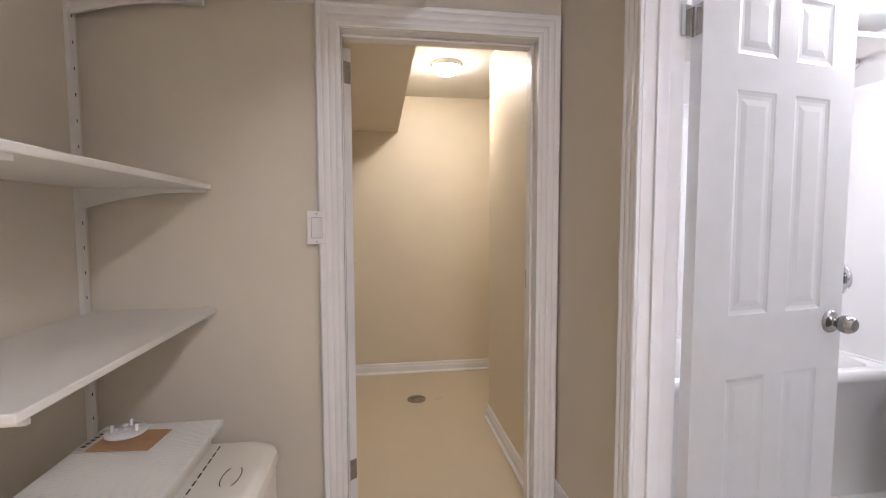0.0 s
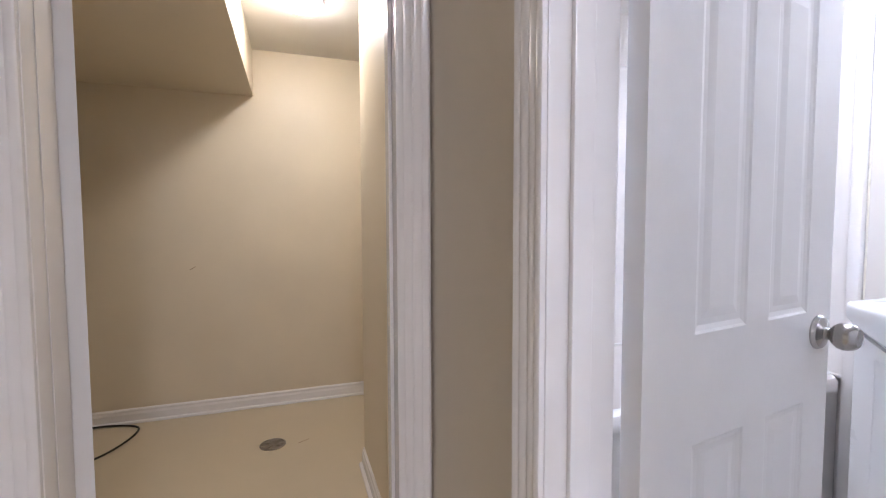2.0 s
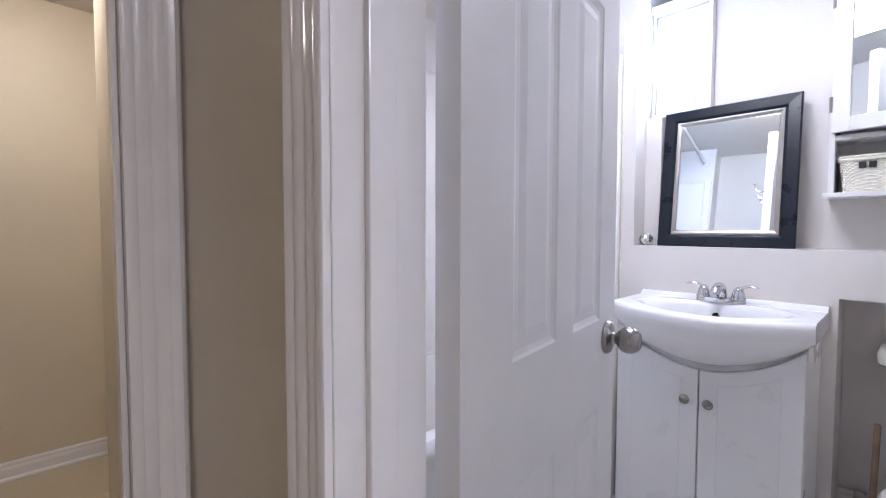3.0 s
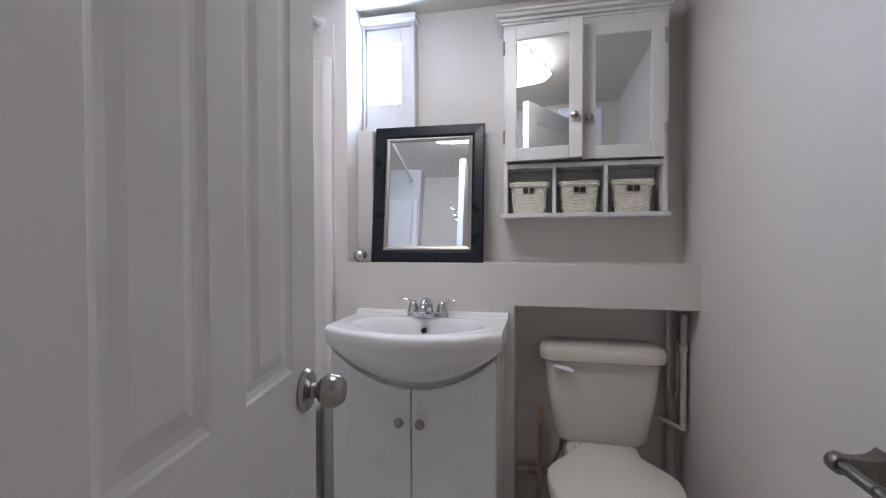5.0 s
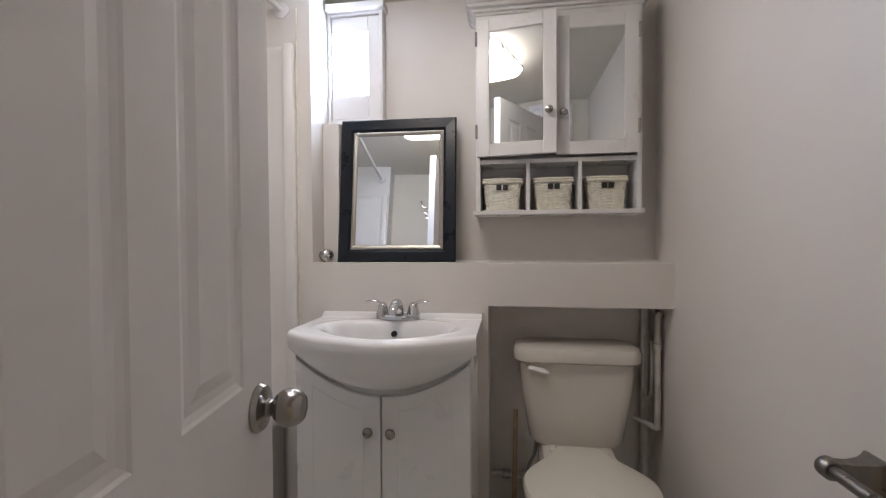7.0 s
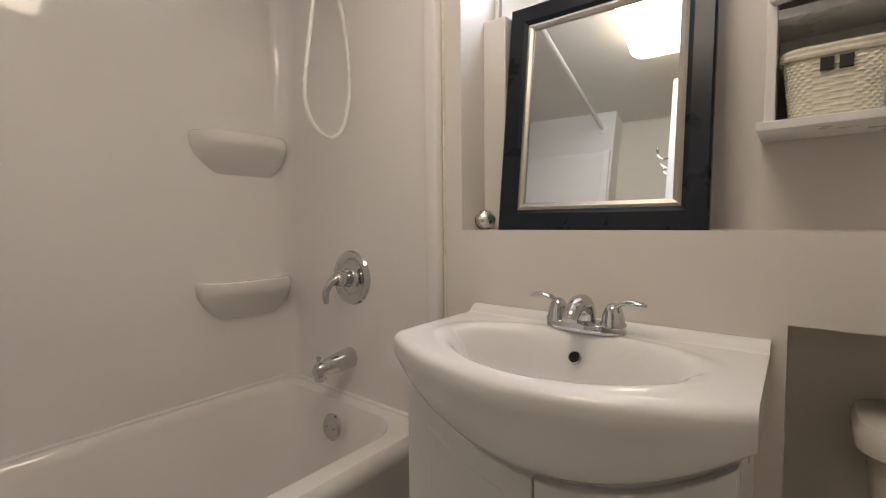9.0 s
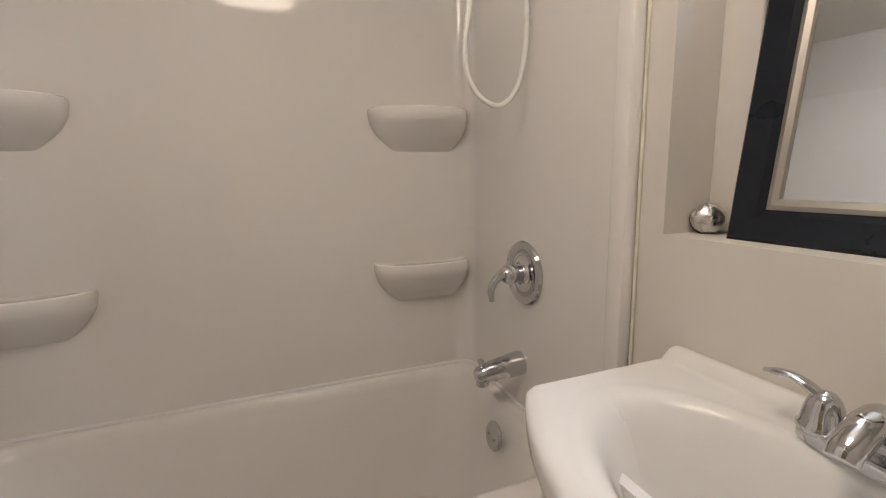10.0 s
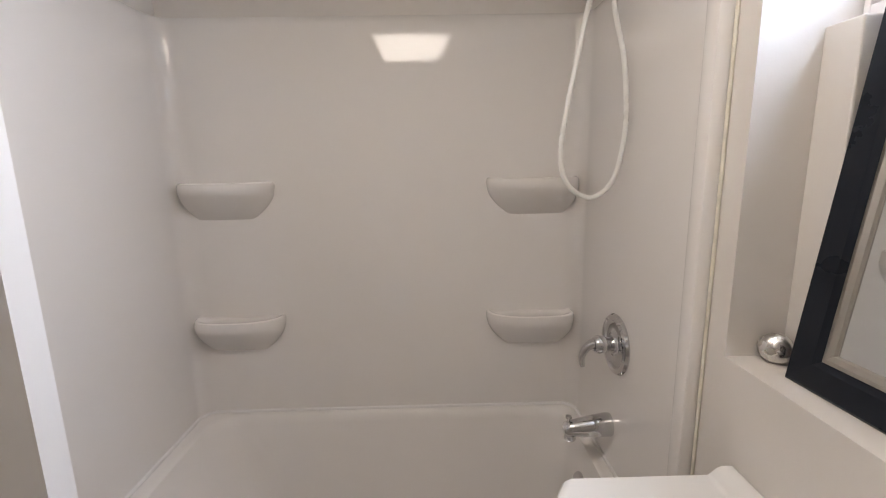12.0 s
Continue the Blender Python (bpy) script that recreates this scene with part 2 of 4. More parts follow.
single("wall_bath_back", boxes(
    (2.66, 2.80, 0.42, 1.50, 0, H), (2.66, 2.80, 1.50, 1.716, 0, 1.535), (2.66, 2.80, 1.50, 1.716, 1.955, H)), BATH_WALL,
    "warm white back wall of the niche", "wall", "structure")
single("niche_box", boxes((2.572, 2.66, 1.655, 1.716, 1.027, 1.53, 0.003)), BATH_WALL, "white boxed-out pipe chase below the small window", "wall", "structure")

# doorway of the storage room
def door_frame(name, label, parts):
    """A door frame of separate jambs, head and stops."""
    ob = new(name)
    ob.empty_display_size = 0.05
    tagged(ob, label, "door frame", kind="structure")
    for piece, spec in parts:
        part(piece, boxes(spec, bevel=0.0015), TRIM, ob)


door_frame("door_frame_storage", "white painted door frame of the storage room", [
    ("jamb", (0.157, 0.172, 1.8522, 1.975, 0, 1.82)), ("jamb", (0.872, 0.887, 1.8522, 1.975, 0, 1.82)), ("head", (0.157, 0.887, 1.8522, 1.975, 1.8205, 1.835)),
    ("stop", (0.1722, 0.1745, 1.90, 1.936, 0, 1.8195)), ("stop", (0.862, 0.8715, 1.90, 1.938, 0, 1.8195)), ("stop", (0.1750, 0.8615, 1.90, 1.938, 1.81, 1.82))])
single("trim_storage_door", sweep_casing([(0.170, 1.852, 0), (0.170, 1.852, 1.822), (0.868, 1.852, 1.822), (0.868, 1.852, 0)], (0.5, 1.852, 0.9), (0, -1, 0), CASING), TRIM, "white moulded casing round the storage doorway", "trim", "structure", smooth=True)
door_frame("door_frame_bath", "white painted door frame of the bathroom", [
    ("jamb", (0.9552, 1.07, 1.335, 1.35, 0, 1.89)), ("jamb", (0.9552, 1.07, 0.70, 0.715, 0, 1.89)), ("head", (0.9552, 1.07, 0.70, 1.35, 1.8905, 1.905)),
    ("stop", (0.990, 1.023, 1.325, 1.3345, 0, 1.8895)), ("stop", (0.990, 1.023, 0.7155, 0.725, 0, 1.8895)), ("stop", (0.990, 1.023, 0.7255, 1.3245, 1.88, 1.89))])
single("trim_bath_door", sweep_casing([(0.955, 1.337, 0), (0.955, 1.337, 1.892), (0.955, 0.713, 1.892), (0.955, 0.713, 0)], (0.955, 1.0, 0.9), (-1, 0, 0), [(u * 0.76, v * 0.8) for u, v in CASING]), TRIM, "white moulded casing round the bathroom doorway", "trim", "structure", smooth=True)
single("trim_bath_door_inside", sweep_casing([(1.07, 1.356, 0), (1.07, 1.356, 1.900), (1.07, 0.707, 1.900), (1.07, 0.707, 0)], (1.07, 1.0, 0.9), (1, 0, 0), [(u * 0.8, v) for u, v in CASING]), TRIM, "white moulded casing inside the bathroom", "trim", "structure", smooth=True)


def baseboard(name, a, b, out, h=1.0):
    bm = bmesh.new()
    n = Vector(out)
    loops = [[Vector(p) + n * v + Vector((0, 0, u * h)) for u, v in BASE] + [Vector(p) + n * 0.0] for p in (a, b)]
    rings(bm, loops, True, True, True)
    tube(bm, [Vector(a) + n * 0.014 + Vector((0, 0, 0.004)), Vector(b) + n * 0.014 + Vector((0, 0, 0.004))], 0.012, 10)
    return single(name, bm, TRIM, "white moulded baseboard with quarter round", "baseboard", "structure")


baseboard("baseboard_nook_north", (-0.63, 3.62, 0), (1.63, 3.62, 0), (0, -1, 0))
baseboard("baseboard_nook_east", (0.925, 1.975, 0), (0.925, 2.77, 0), (-1, 0, 0))
baseboard("baseboard_hall_east", (0.955, 1.400, 0), (0.955, 1.852, 0), (-1, 0, 0), 2.2)
baseboard("baseboard_hall_north", (-0.63, 1.852, 0), (0.089, 1.852, 0), (0, -1, 0))
baseboard("baseboard_bath_south", (1.07, 0.54, 0), (2.66, 0.54, 0), (0, 1, 0))


# ---- window ----
def build_window():
    w = thing("window_1", (2.64, 1.6, 1.54), "small white basement window with bright frosted pane", "window")
    w["kind"] = "structure"
    part("window_frame", boxes((2.622, 2.70, 1.502, 1.515, 1.537, 1.953), (2.622, 2.70, 1.704, 1.7145, 1.537, 1.953), (2.622, 2.70, 1.515, 1.704, 1.94, 1.953), (2.622, 2.70, 1.515, 1.704, 1.537, 1.555), bevel=0.002), TRIM, w)
    part("sash", boxes((2.632, 2.69, 1.517, 1.560, 1.557, 1.938), (2.632, 2.69, 1.560, 1.702, 1.557, 1.645), (2.632, 2.69, 1.560, 1.702, 1.882, 1.938), (2.632, 2.69, 1.697, 1.702, 1.645, 1.882), bevel=0.003), TRIM, w)
    part("head_trim", boxes((2.595, 2.659, 1.49, 1.714, 1.950, 1.974), bevel=0.003), TRIM, w)
    pane = part("pane", boxes((2.664, 2.667, 1.559, 1.698, 1.644, 1.883)), PANE, w, "frosted glass pane")
    pane.visible_shadow = False
    part("sky_backdrop", boxes((2.684, 2.688, 1.561, 1.696, 1.646, 1.881)), FROSTED, w, "bright daylight outside")


build_window()


# ---- doors ----
def six_panel_leaf(w, h, t, columns, rows):
    """A moulded door leaf: x across from the hinge, y its thickness, z up."""
    bm = bmesh.new()
    xs = sorted({0, w, *[c for p in columns for c in p]})
    zs = sorted({0, h, *[c for p in rows for c in p]})
    for y, s in ((0.0, 1), (t, -1)):
        for x0, x1 in zip(xs, xs[1:]):
            for z0, z1 in zip(zs, zs[1:]):
                if (x0, x1) in columns and (z0, z1) in rows:
                    loops = []
                    for inset, deep in ((0, 0), (0.004, 0.0022), (0.012, 0.0044), (0.022, 0.0044), (0.038, 0.0014), (0.042, 0.0014)):
                        a, b, c, d = x0 + inset, x1 - inset, z0 + inset, z1 - inset
                        loops.append([(a, y + s * deep, c), (b, y + s * deep, c), (b, y + s * deep, d), (a, y + s * deep, d)])
                    rings(bm, loops, True, False, True)
                else:
                    bm.faces.new([bm.verts.new(p) for p in ((x0, y, z0), (x1, y, z0), (x1, y, z1), (x0, y, z1))])
    for quad in (((0, 0, 0), (0, t, 0), (0, t, h), (0, 0, h)), ((w, 0, 0), (w, t, 0), (w, t, h), (w, 0, h)), ((0, 0, h), (w, 0, h), (w, t, h), (0, t, h)), ((0, 0, 0), (w, 0, 0), (w, t, 0), (0, t, 0))):
        bm.faces.new([bm.verts.new(p) for p in quad])
    bmesh.ops.remove_doubles(bm, verts=bm.verts, dist=0.0002)
    return bm


def hinge_part(parent, x, y, z, sx):
    """A butt hinge: two plates and a knuckle."""
    bm = boxes((x - 0.034, x - 0.006, y - 0.009, y - 0.0075, z - 0.038, z + 0.038), (-0.0015, 0.0, y - 0.034, y - 0.004, z - 0.038, z + 0.038))
    for k in range(5):
        lathe(bm, [(0.0055, 0), (0.006, 0.001), (0.006, 0.0135), (0.0055, 0.0145)], (x, y, z - 0.038 + k * 0.0152), (0, 0, 1), 10)
    return part("hinge", bm, CHROME, parent, "polished steel butt hinge", local=True)


def knob_part(parent, x, y, z, s):
    bm = bmesh.new()
    lathe(bm, [(0.0, 0.0), (0.033, 0.0), (0.034, 0.003), (0.030, 0.009), (0.016, 0.012), (0.0125, 0.014), (0.0115, 0.020), (0.013, 0.023), (0.019, 0.027), (0.0245, 0.034), (0.0265, 0.043), (0.0255, 0.052), (0.0215, 0.060), (0.0165, 0.0645), (0.0155, 0.0635), (0.0, 0.0640)], (x, y, z), (0, s, 0), 28)
    return part("knob", bm, NICKEL, parent, "brushed nickel round knob", smooth=True, local=True)


def build_bath_door():
    m = pose(1.096, 1.309, 0.012, 0, 0, 9.2)
    d = thing("door_1", (0, 0, 0), "white six-panel bathroom door standing open", "door", m=m)
    d["kind"] = "structure"
    w = 0.565
    part("leaf", six_panel_leaf(w, 1.850, 0.035, [(0.120, 0.262), (0.332, 0.470)], [(0.18, 0.725), (0.90, 1.495), (1.585, 1.755)]), DOOR, d, local=True)
    knob_part(d, w - 0.050, 0.0, 0.858, -1)
    knob_part(d, w - 0.050, 0.035, 0.858, 1)
    for z in (0.26, 1.66):
        hinge_part(d, -0.006, 0.036, z, 1)
    bm = boxes((w - 0.001, w + 0.001, 0.006, 0.029, 0.84, 0.90))
    part("latch_plate", bm, NICKEL, d, local=True)
    hook = bmesh.new()
    hx = w - 0.085
    box(hook, hx - 0.009, hx + 0.009, 0.035, 0.039, 1.485, 1.585, 0.001)
    for z0, reach, rise in ((1.570, 0.070, 0.030), (1.530, 0.052, 0.004), (1.500, 0.040, 0.012)):
        tube(hook, spline([(hx, 0.038, z0), (hx, 0.035 + reach * 0.5, z0 - 0.016), (hx, 0.035 + reach * 0.9, z0 - 0.004), (hx, 0.035 + reach, z0 + rise)], 6), 0.0042, 8)
        lathe(hook, [(0.0, -0.007), (0.006, -0.004), (0.0075, 0.0), (0.006, 0.004), (0.0, 0.007)], (hx, 0.035 + reach, z0 + rise), (0, 0, 1), 10)
    part("coat_hook", hook, CHROME, d, "chrome triple coat hook", smooth=True, local=True)


def build_storage_door():
    m = pose(0.197, 2.003, 0.012, 0, 0, 125)
    d = thing("door_2", (0, 0, 0), "white storage room door swung wide open", "door", m=m)
    d["kind"] = "structure"
    part("leaf", six_panel_leaf(0.66, 1.795, 0.035, [(0.115, 0.295), (0.365, 0.545)], [(0.18, 0.735), (0.90, 1.49), (1.59, 1.705)]), DOOR, d, local=True)
    for z in (0.183, 1.705):
        bm = boxes((-0.0035, -0.0005, 0.003, 0.031, z - 0.04, z + 0.04, 0.001))
        lathe(bm, [(0.0055, 0), (0.0055, 0.08)], (-0.004, 0.037, z - 0.04), (0, 0, 1), 10)
        for dz in (-0.024, 0.0, 0.024):
            lathe(bm, [(0.0035, 0), (0.0032, 0.0008), (0.0, 0.001)], (-0.0036, 0.014 + 0.004 * (dz == 0), z + dz), (-1, 0, 0), 8)
        part("hinge", bm, STEEL, d, "worn steel hinge", local=True)


build_bath_door()
build_storage_door()
bm = boxes((0.869, 0.8718, 1.945, 1.970, 0.90, 0.97, 0.001))
single("strike_plate", bm, STEEL, "small dull steel strike plate on the jamb", "strike plate")


# ---- hall ----
def build_switch():
    s = thing("light_switch", (0.085, 1.852, 1.145), "white rocker light switch beside the door casing", "light switch")
    part("plate", boxes((0.053, 0.118, 1.826, 1.852, 1.091, 1.203, 0.002)), TRIM, s)
    part("rocker_gap", boxes((0.0665, 0.1035, 1.8254, 1.8262, 1.1105, 1.1815)), STEEL, s, "dark seam round the rocker")
    part("rocker", boxes((0.068, 0.102, 1.8225, 1.8256, 1.112, 1.180, 0.0012)), TRIM, s)
    for z in (1.099, 1.193):
        bm = bmesh.new()
        lathe(bm, [(0.003, 0), (0.003, 0.001)], (0.0855, 1.8265, z), (0, -1, 0), 8)
        part("screw", bm, STEEL, s)


def build_rail(x, y, z0, z1):
    r = thing("shelf_standard", (x, y, z0), "white slotted metal shelf standard on the wall", "shelf rail", "shelf standards")
    part("channel", boxes((x, x + 0.003, y - 0.014, y + 0.014, z0, z1), (x, x + 0.013, y - 0.015, y - 0.012, z0, z1), (x, x + 0.013, y + 0.012, y + 0.015, z0, z1), (x + 0.011, x + 0.013, y - 0.012, y + 0.012, z0, z1)), MELAMINE, r)
    bm = bmesh.new()
    z = z0 + 0.03
    while z < z1:
        box(bm, x + 0.0128, x + 0.0136, y - 0.002, y + 0.002, z, z + 0.010)
        z += 0.078
    part("slots", bm, DARK, r)["kind"] = "stuff"


def build_bracket(x, y, z, length):
    b = bmesh.new()
    prof = []
    n = 10
    for i in range(n + 1):
        t = i / n
        prof.append((x + 0.012 + t * length, z - 0.012 - 0.055 * (1 - t) ** 2.2))
    for i in range(n):
        (xa, za), (xb, zb) = prof[i], prof[i + 1]
        for s in (-1, 1):
            b.faces.new([b.verts.new(p) for p in ((xa, y + s * 0.005, za), (xb, y + s * 0.005, zb), (xb, y + s * 0.005, z - 0.001), (xa, y + s * 0.005, z - 0.001))])
        b.faces.new([b.verts.new(p) for p in ((xa, y - 0.005, za), (xb, y - 0.005, zb), (xb, y + 0.005, zb), (xa, y + 0.005, za))])
    bmesh.ops.remove_doubles(b, verts=b.verts, dist=0.0002)
    return single("shelf_bracket", b, MELAMINE, "white curved metal shelf bracket", "bracket", group="shelf brackets")


def build_shelf(z, x1, y0, y1):
    bm = boxes((-0.628, x1, y0, y1, z - 0.018, z, 0.003))
    return single("shelf_board", bm, MELAMINE, "white melamine shelf board on metal brackets", "shelf", group="shelves")


build_switch()
for y in (1.805, 1.05):
    build_rail(-0.63, y, 0.35, 1.888)
    for z in (0.880, 1.292, 1.878):
        build_bracket(-0.63, y, z - 0.018, 0.36)
for z in (0.880, 1.292, 1.878):
    build_shelf(z, -0.253, 1.02, 1.849)


def build_bin():
    b = thing("storage_bin", (-0.24, 1.33, 0), "ivory plastic bin with a moulded lid under the shelves", "storage bin")
    body = boxes((-0.44, -0.015, 1.02, 1.625, 0.0, 0.475, 0.03))
    part("body", body, PLASTIC, b, smooth=True)
    lid = bmesh.new()
    rings(lid, [rrect(-0.46 + k, -0.002 - k, 1.0 + k, 1.64 - k, 0.07, z) for k, z in ((0.004, 0.476), (0.0, 0.482), (0.004, 0.505), (0.022, 0.520), (0.032, 0.5225))], True, True, True)
    part("lid", lid, PLASTIC, b, smooth=True)
    part("raised_step", boxes((-0.45, -0.19, 1.03, 1.61, 0.51, 0.575, 0.012)), PLASTIC, b, smooth=True)
    for k in range(9):
        part("vent_slot", boxes((-0.168, -0.164, 1.30 + k * 0.034, 1.322 + k * 0.034, 0.5220, 0.5235)), DARK, b)
    for s in (-1, 1):
        arc = bmesh.new()
        tube(arc, [Vector((-0.085 + s * (0.008 + 0.014 * math.cos(a)), 1.43 + 0.042 * math.sin(a), 0.5230)) for a in (radians(-70 + 140 * i / 16) for i in range(17))], 0.0012, 6)
        part("handle_mark", arc, DARK, b)


def build_ribbed_panel():
    p = thing("ribbed_panel", (-0.32, 1.31, 0.5765), "white ribbed plastic panel lying on the bin", "panel")
    part("sheet", boxes((-0.475, -0.163, 1.0, 1.62, 0.5765, 0.592, 0.002)), MELAMINE, p)
    bm = bmesh.new()
    y = 1.01
    while y < 1.61:
        box(bm, -0.468, -0.170, y, y + 0.0036, 0.5918, 0.5926)
        y += 0.0075
    part("ribs", bm, MELAMINE, p)["kind"] = "stuff"


def build_packet():
    p = thing("card_packet", (-0.37, 1.52, 0.595), "brown card packet in clear film", "packet")
    m = pose(-0.372, 1.515, 0.5952, 0, 0, -5)
    bm = boxes((-0.062, 0.090, -0.054, 0.054, 0, 0.004, 0.001))
    bm.transform(m)
    part("card", bm, KRAFT, p)
    bm = boxes((-0.092, -0.0625, -0.056, 0.056, 0.0002, 0.0052))
    bm.transform(m)
    part("film_edge", bm, CLEAR, p)
    bm = boxes(*[(-0.084, -0.072, -0.04 + k * 0.016, -0.03 + k * 0.016, 0.0053, 0.0056) for k in range(5)])
    bm.transform(m)
    part("print", bm, DARK, p)


def build_disc():
    d = thing("drain_strainer", (-0.385, 1.548, 0.60), "white plastic drain strainer with small prongs", "strainer")
    bm = bmesh.new()
    lathe(bm, [(0.0, 0.001), (0.046, 0.001), (0.050, 0.004), (0.050, 0.008), (0.046, 0.011), (0.0, 0.011)], (-0.385, 1.548, 0.6005), (0, 0, 1), 28)
    part("plate", bm, TRIM, d, smooth=True)
    for k in range(7):
        a = 2 * math.pi * k / 6
        r = 0.0 if k == 6 else 0.027
        bm = bmesh.new()
        lathe(bm, [(0.0075, 0.0), (0.0075, 0.0022), (0.0055, 0.0026), (0.0050, 0.0006)], (-0.385 + r * math.cos(a), 1.548 + r * math.sin(a), 0.6114), (0, 0, 1), 12)
        part("hole_rim", bm, MELAMINE, d, smooth=True)
    for dx, dy in ((0.0, 0.025), (0.03, -0.01), (-0.028, -0.012)):
        bm = bmesh.new()
        lathe(bm, [(0.005, 0), (0.004, 0.018), (0.0, 0.019)], (-0.385 + dx, 1.548 + dy, 0.6115), (0, 0, 1), 10)
        part("prong", bm, TRIM, d, smooth=True)


build_bin()
build_ribbed_panel()
build_packet()
build_disc()


# ---- lamps ----
def dome_light(name, x, y, r, glass, label):
    l = thing(name, (x, y, H), label, "ceiling light")
    bm = bmesh.new()
    lathe(bm, [(r, 0), (r, -0.012), (r * 0.93, -0.022), (r * 0.90, -0.024), (r * 0.90, 0)], (x, y, H), (0, 0, 1), 32)
    part("base_ring", bm, TRIM, l, smooth=True)
    bm = bmesh.new()
    lathe(bm, [(r * 0.89, -0.018)] + [(r * 0.89 * math.cos(a), -0.020 - 0.045 * math.sin(a)) for a in (math.pi / 2 * i / 8 for i in range(9))], (x, y, H), (0, 0, 1), 32)
    part("glass_dome", bm, glass, l, "lit frosted glass dome", smooth=True)


dome_light("ceiling_light", 0.70, 2.92, 0.095, BULB, "round flush ceiling light with a glowing glass dome")
dome_light("ceiling_light", 0.70, -0.45, 0.13, HALL_BULB, "round flush hall ceiling light")


def build_bath_light():
    x, y, r = 1.90, 1.41, 0.168
    l = thing("ceiling_light", (x, y, BH), "square ceiling light with a glowing dropped glass held by clips", "ceiling light")
    part("tray", boxes((x - r + 0.02, x + r - 0.02, y - r + 0.02, y + r - 0.02, BH - 0.04, BH, 0.006)), TRIM, l)
    bm = bmesh.new()
    rings(bm, [loop_square(x, y, r - k, c, BH - d) for k, c, d in ((0.0, 0.030, 0.046), (0.0, 0.030, 0.052), (0.006, 0.030, 0.066), (0.020, 0.030, 0.084), (0.050, 0.030, 0.097), (0.100, 0.030, 0.102))], True, True, True)
    part("diffuser", bm, BATH_BULB, l, "glowing white glass", smooth=True)
    for sx in (-1, 1):
        for sy in (-1, 1):
            bm = boxes((x + sx * (r - 0.03) - 0.006, x + sx * (r - 0.03) + 0.006, y + sy * (r + 0.004) - 0.003, y + sy * (r + 0.004) + 0.003, BH - 0.062, BH - 0.036, 0.001))
            part("clip", bm, CHROME, l, "small metal clip")


def loop_square(x, y, r, c, z, n=5):
    """A square outline with rounded corners."""
    return [Vector((x + sx * (r - c) + c * math.cos(radians(a0 + 90 * k / n)), y + sy * (r - c) + c * math.sin(radians(a0 + 90 * k / n)), z))
            for sx, sy, a0 in ((1, 1, 0), (-1, 1, 90), (-1, -1, 180), (1, -1, 270)) for k in range(n + 1)]


build_bath_light()


# ---- storage room ----
def build_floor_drain():
    d = thing("floor_drain", (0.525, 3.10, 0), "round metal floor drain with slotted grate", "floor drain")
    bm = bmesh.new()
    lathe(bm, [(0.062, 0.0005), (0.062, 0.003), (0.056, 0.0045), (0.054, 0.0015)], (0.525, 3.10, 0), (0, 0, 1), 32)
    part("rim", bm, DRAIN_IRON, d, smooth=True)
    bm = bmesh.new()
    lathe(bm, [(0.0, 0.001), (0.054, 0.001)], (0.525, 3.10, 0), (0, 0, 1), 32)
    part("well", bm, DARK, d)
    bm = bmesh.new()
    for k in range(8):
        a = math.pi * k / 4 + 0.2
        v = [(0.014, -0.003), (0.055, -0.006), (0.055, 0.006), (0.014, 0.003)]
        lo = [Vector((0.525 + u * math.cos(a) - w * math.sin(a), 3.10 + u * math.sin(a) + w * math.cos(a), 0.0012)) for u, w in v]
        rings(bm, [lo, [p + Vector((0, 0, 0.0022)) for p in lo]], True, True, True)
    lathe(bm, [(0.016, 0.0012), (0.016, 0.0036), (0.0, 0.004)], (0.525, 3.10, 0), (0, 0, 1), 16)
    part("grate", bm, DRAIN_IRON, d)


build_floor_drain()
bm = bmesh.new()
tube(bm, spline([(-0.62, 3.50, 0.05), (-0.45, 3.56, 0.02), (-0.30, 3.59, 0.007), (-0.16, 3.52, 0.007), (-0.17, 3.36, 0.007), (-0.26, 3.20, 0.007), (-0.45, 3.08, 0.007), (-0.62, 3.04, 0.02)], 10), 0.005, 8)
single("power_cable", bm, RUBBER, "black cable looped on the floor by the wall", "cable", smooth=True)
bm = boxes((-0.004, 0.004, -0.03, 0.03, 0, 0.0006))
bm.transform(pose(0.67, 3.09, 0, 0, 0, -60))
single("floor_scuff", bm, BLACK_SMUDGE, "faint brown scuff on the painted floor", "scuff", "stuff")
bm = boxes((-0.018, 0.018, -0.0006, 0, -0.0025, 0.0025))
bm.transform(pose(0.105, 3.6198, 0.842, 0, -35, 0))
single("wall_scuff", bm, BLACK_SMUDGE, "small dark scuff on the cream wall", "scuff", "stuff")


# ---- bathtub and surround ----
TX0, TX1, TY0, TY1, RIM = 1.2175, 2.4625, 1.80, 2.4185, 0.540


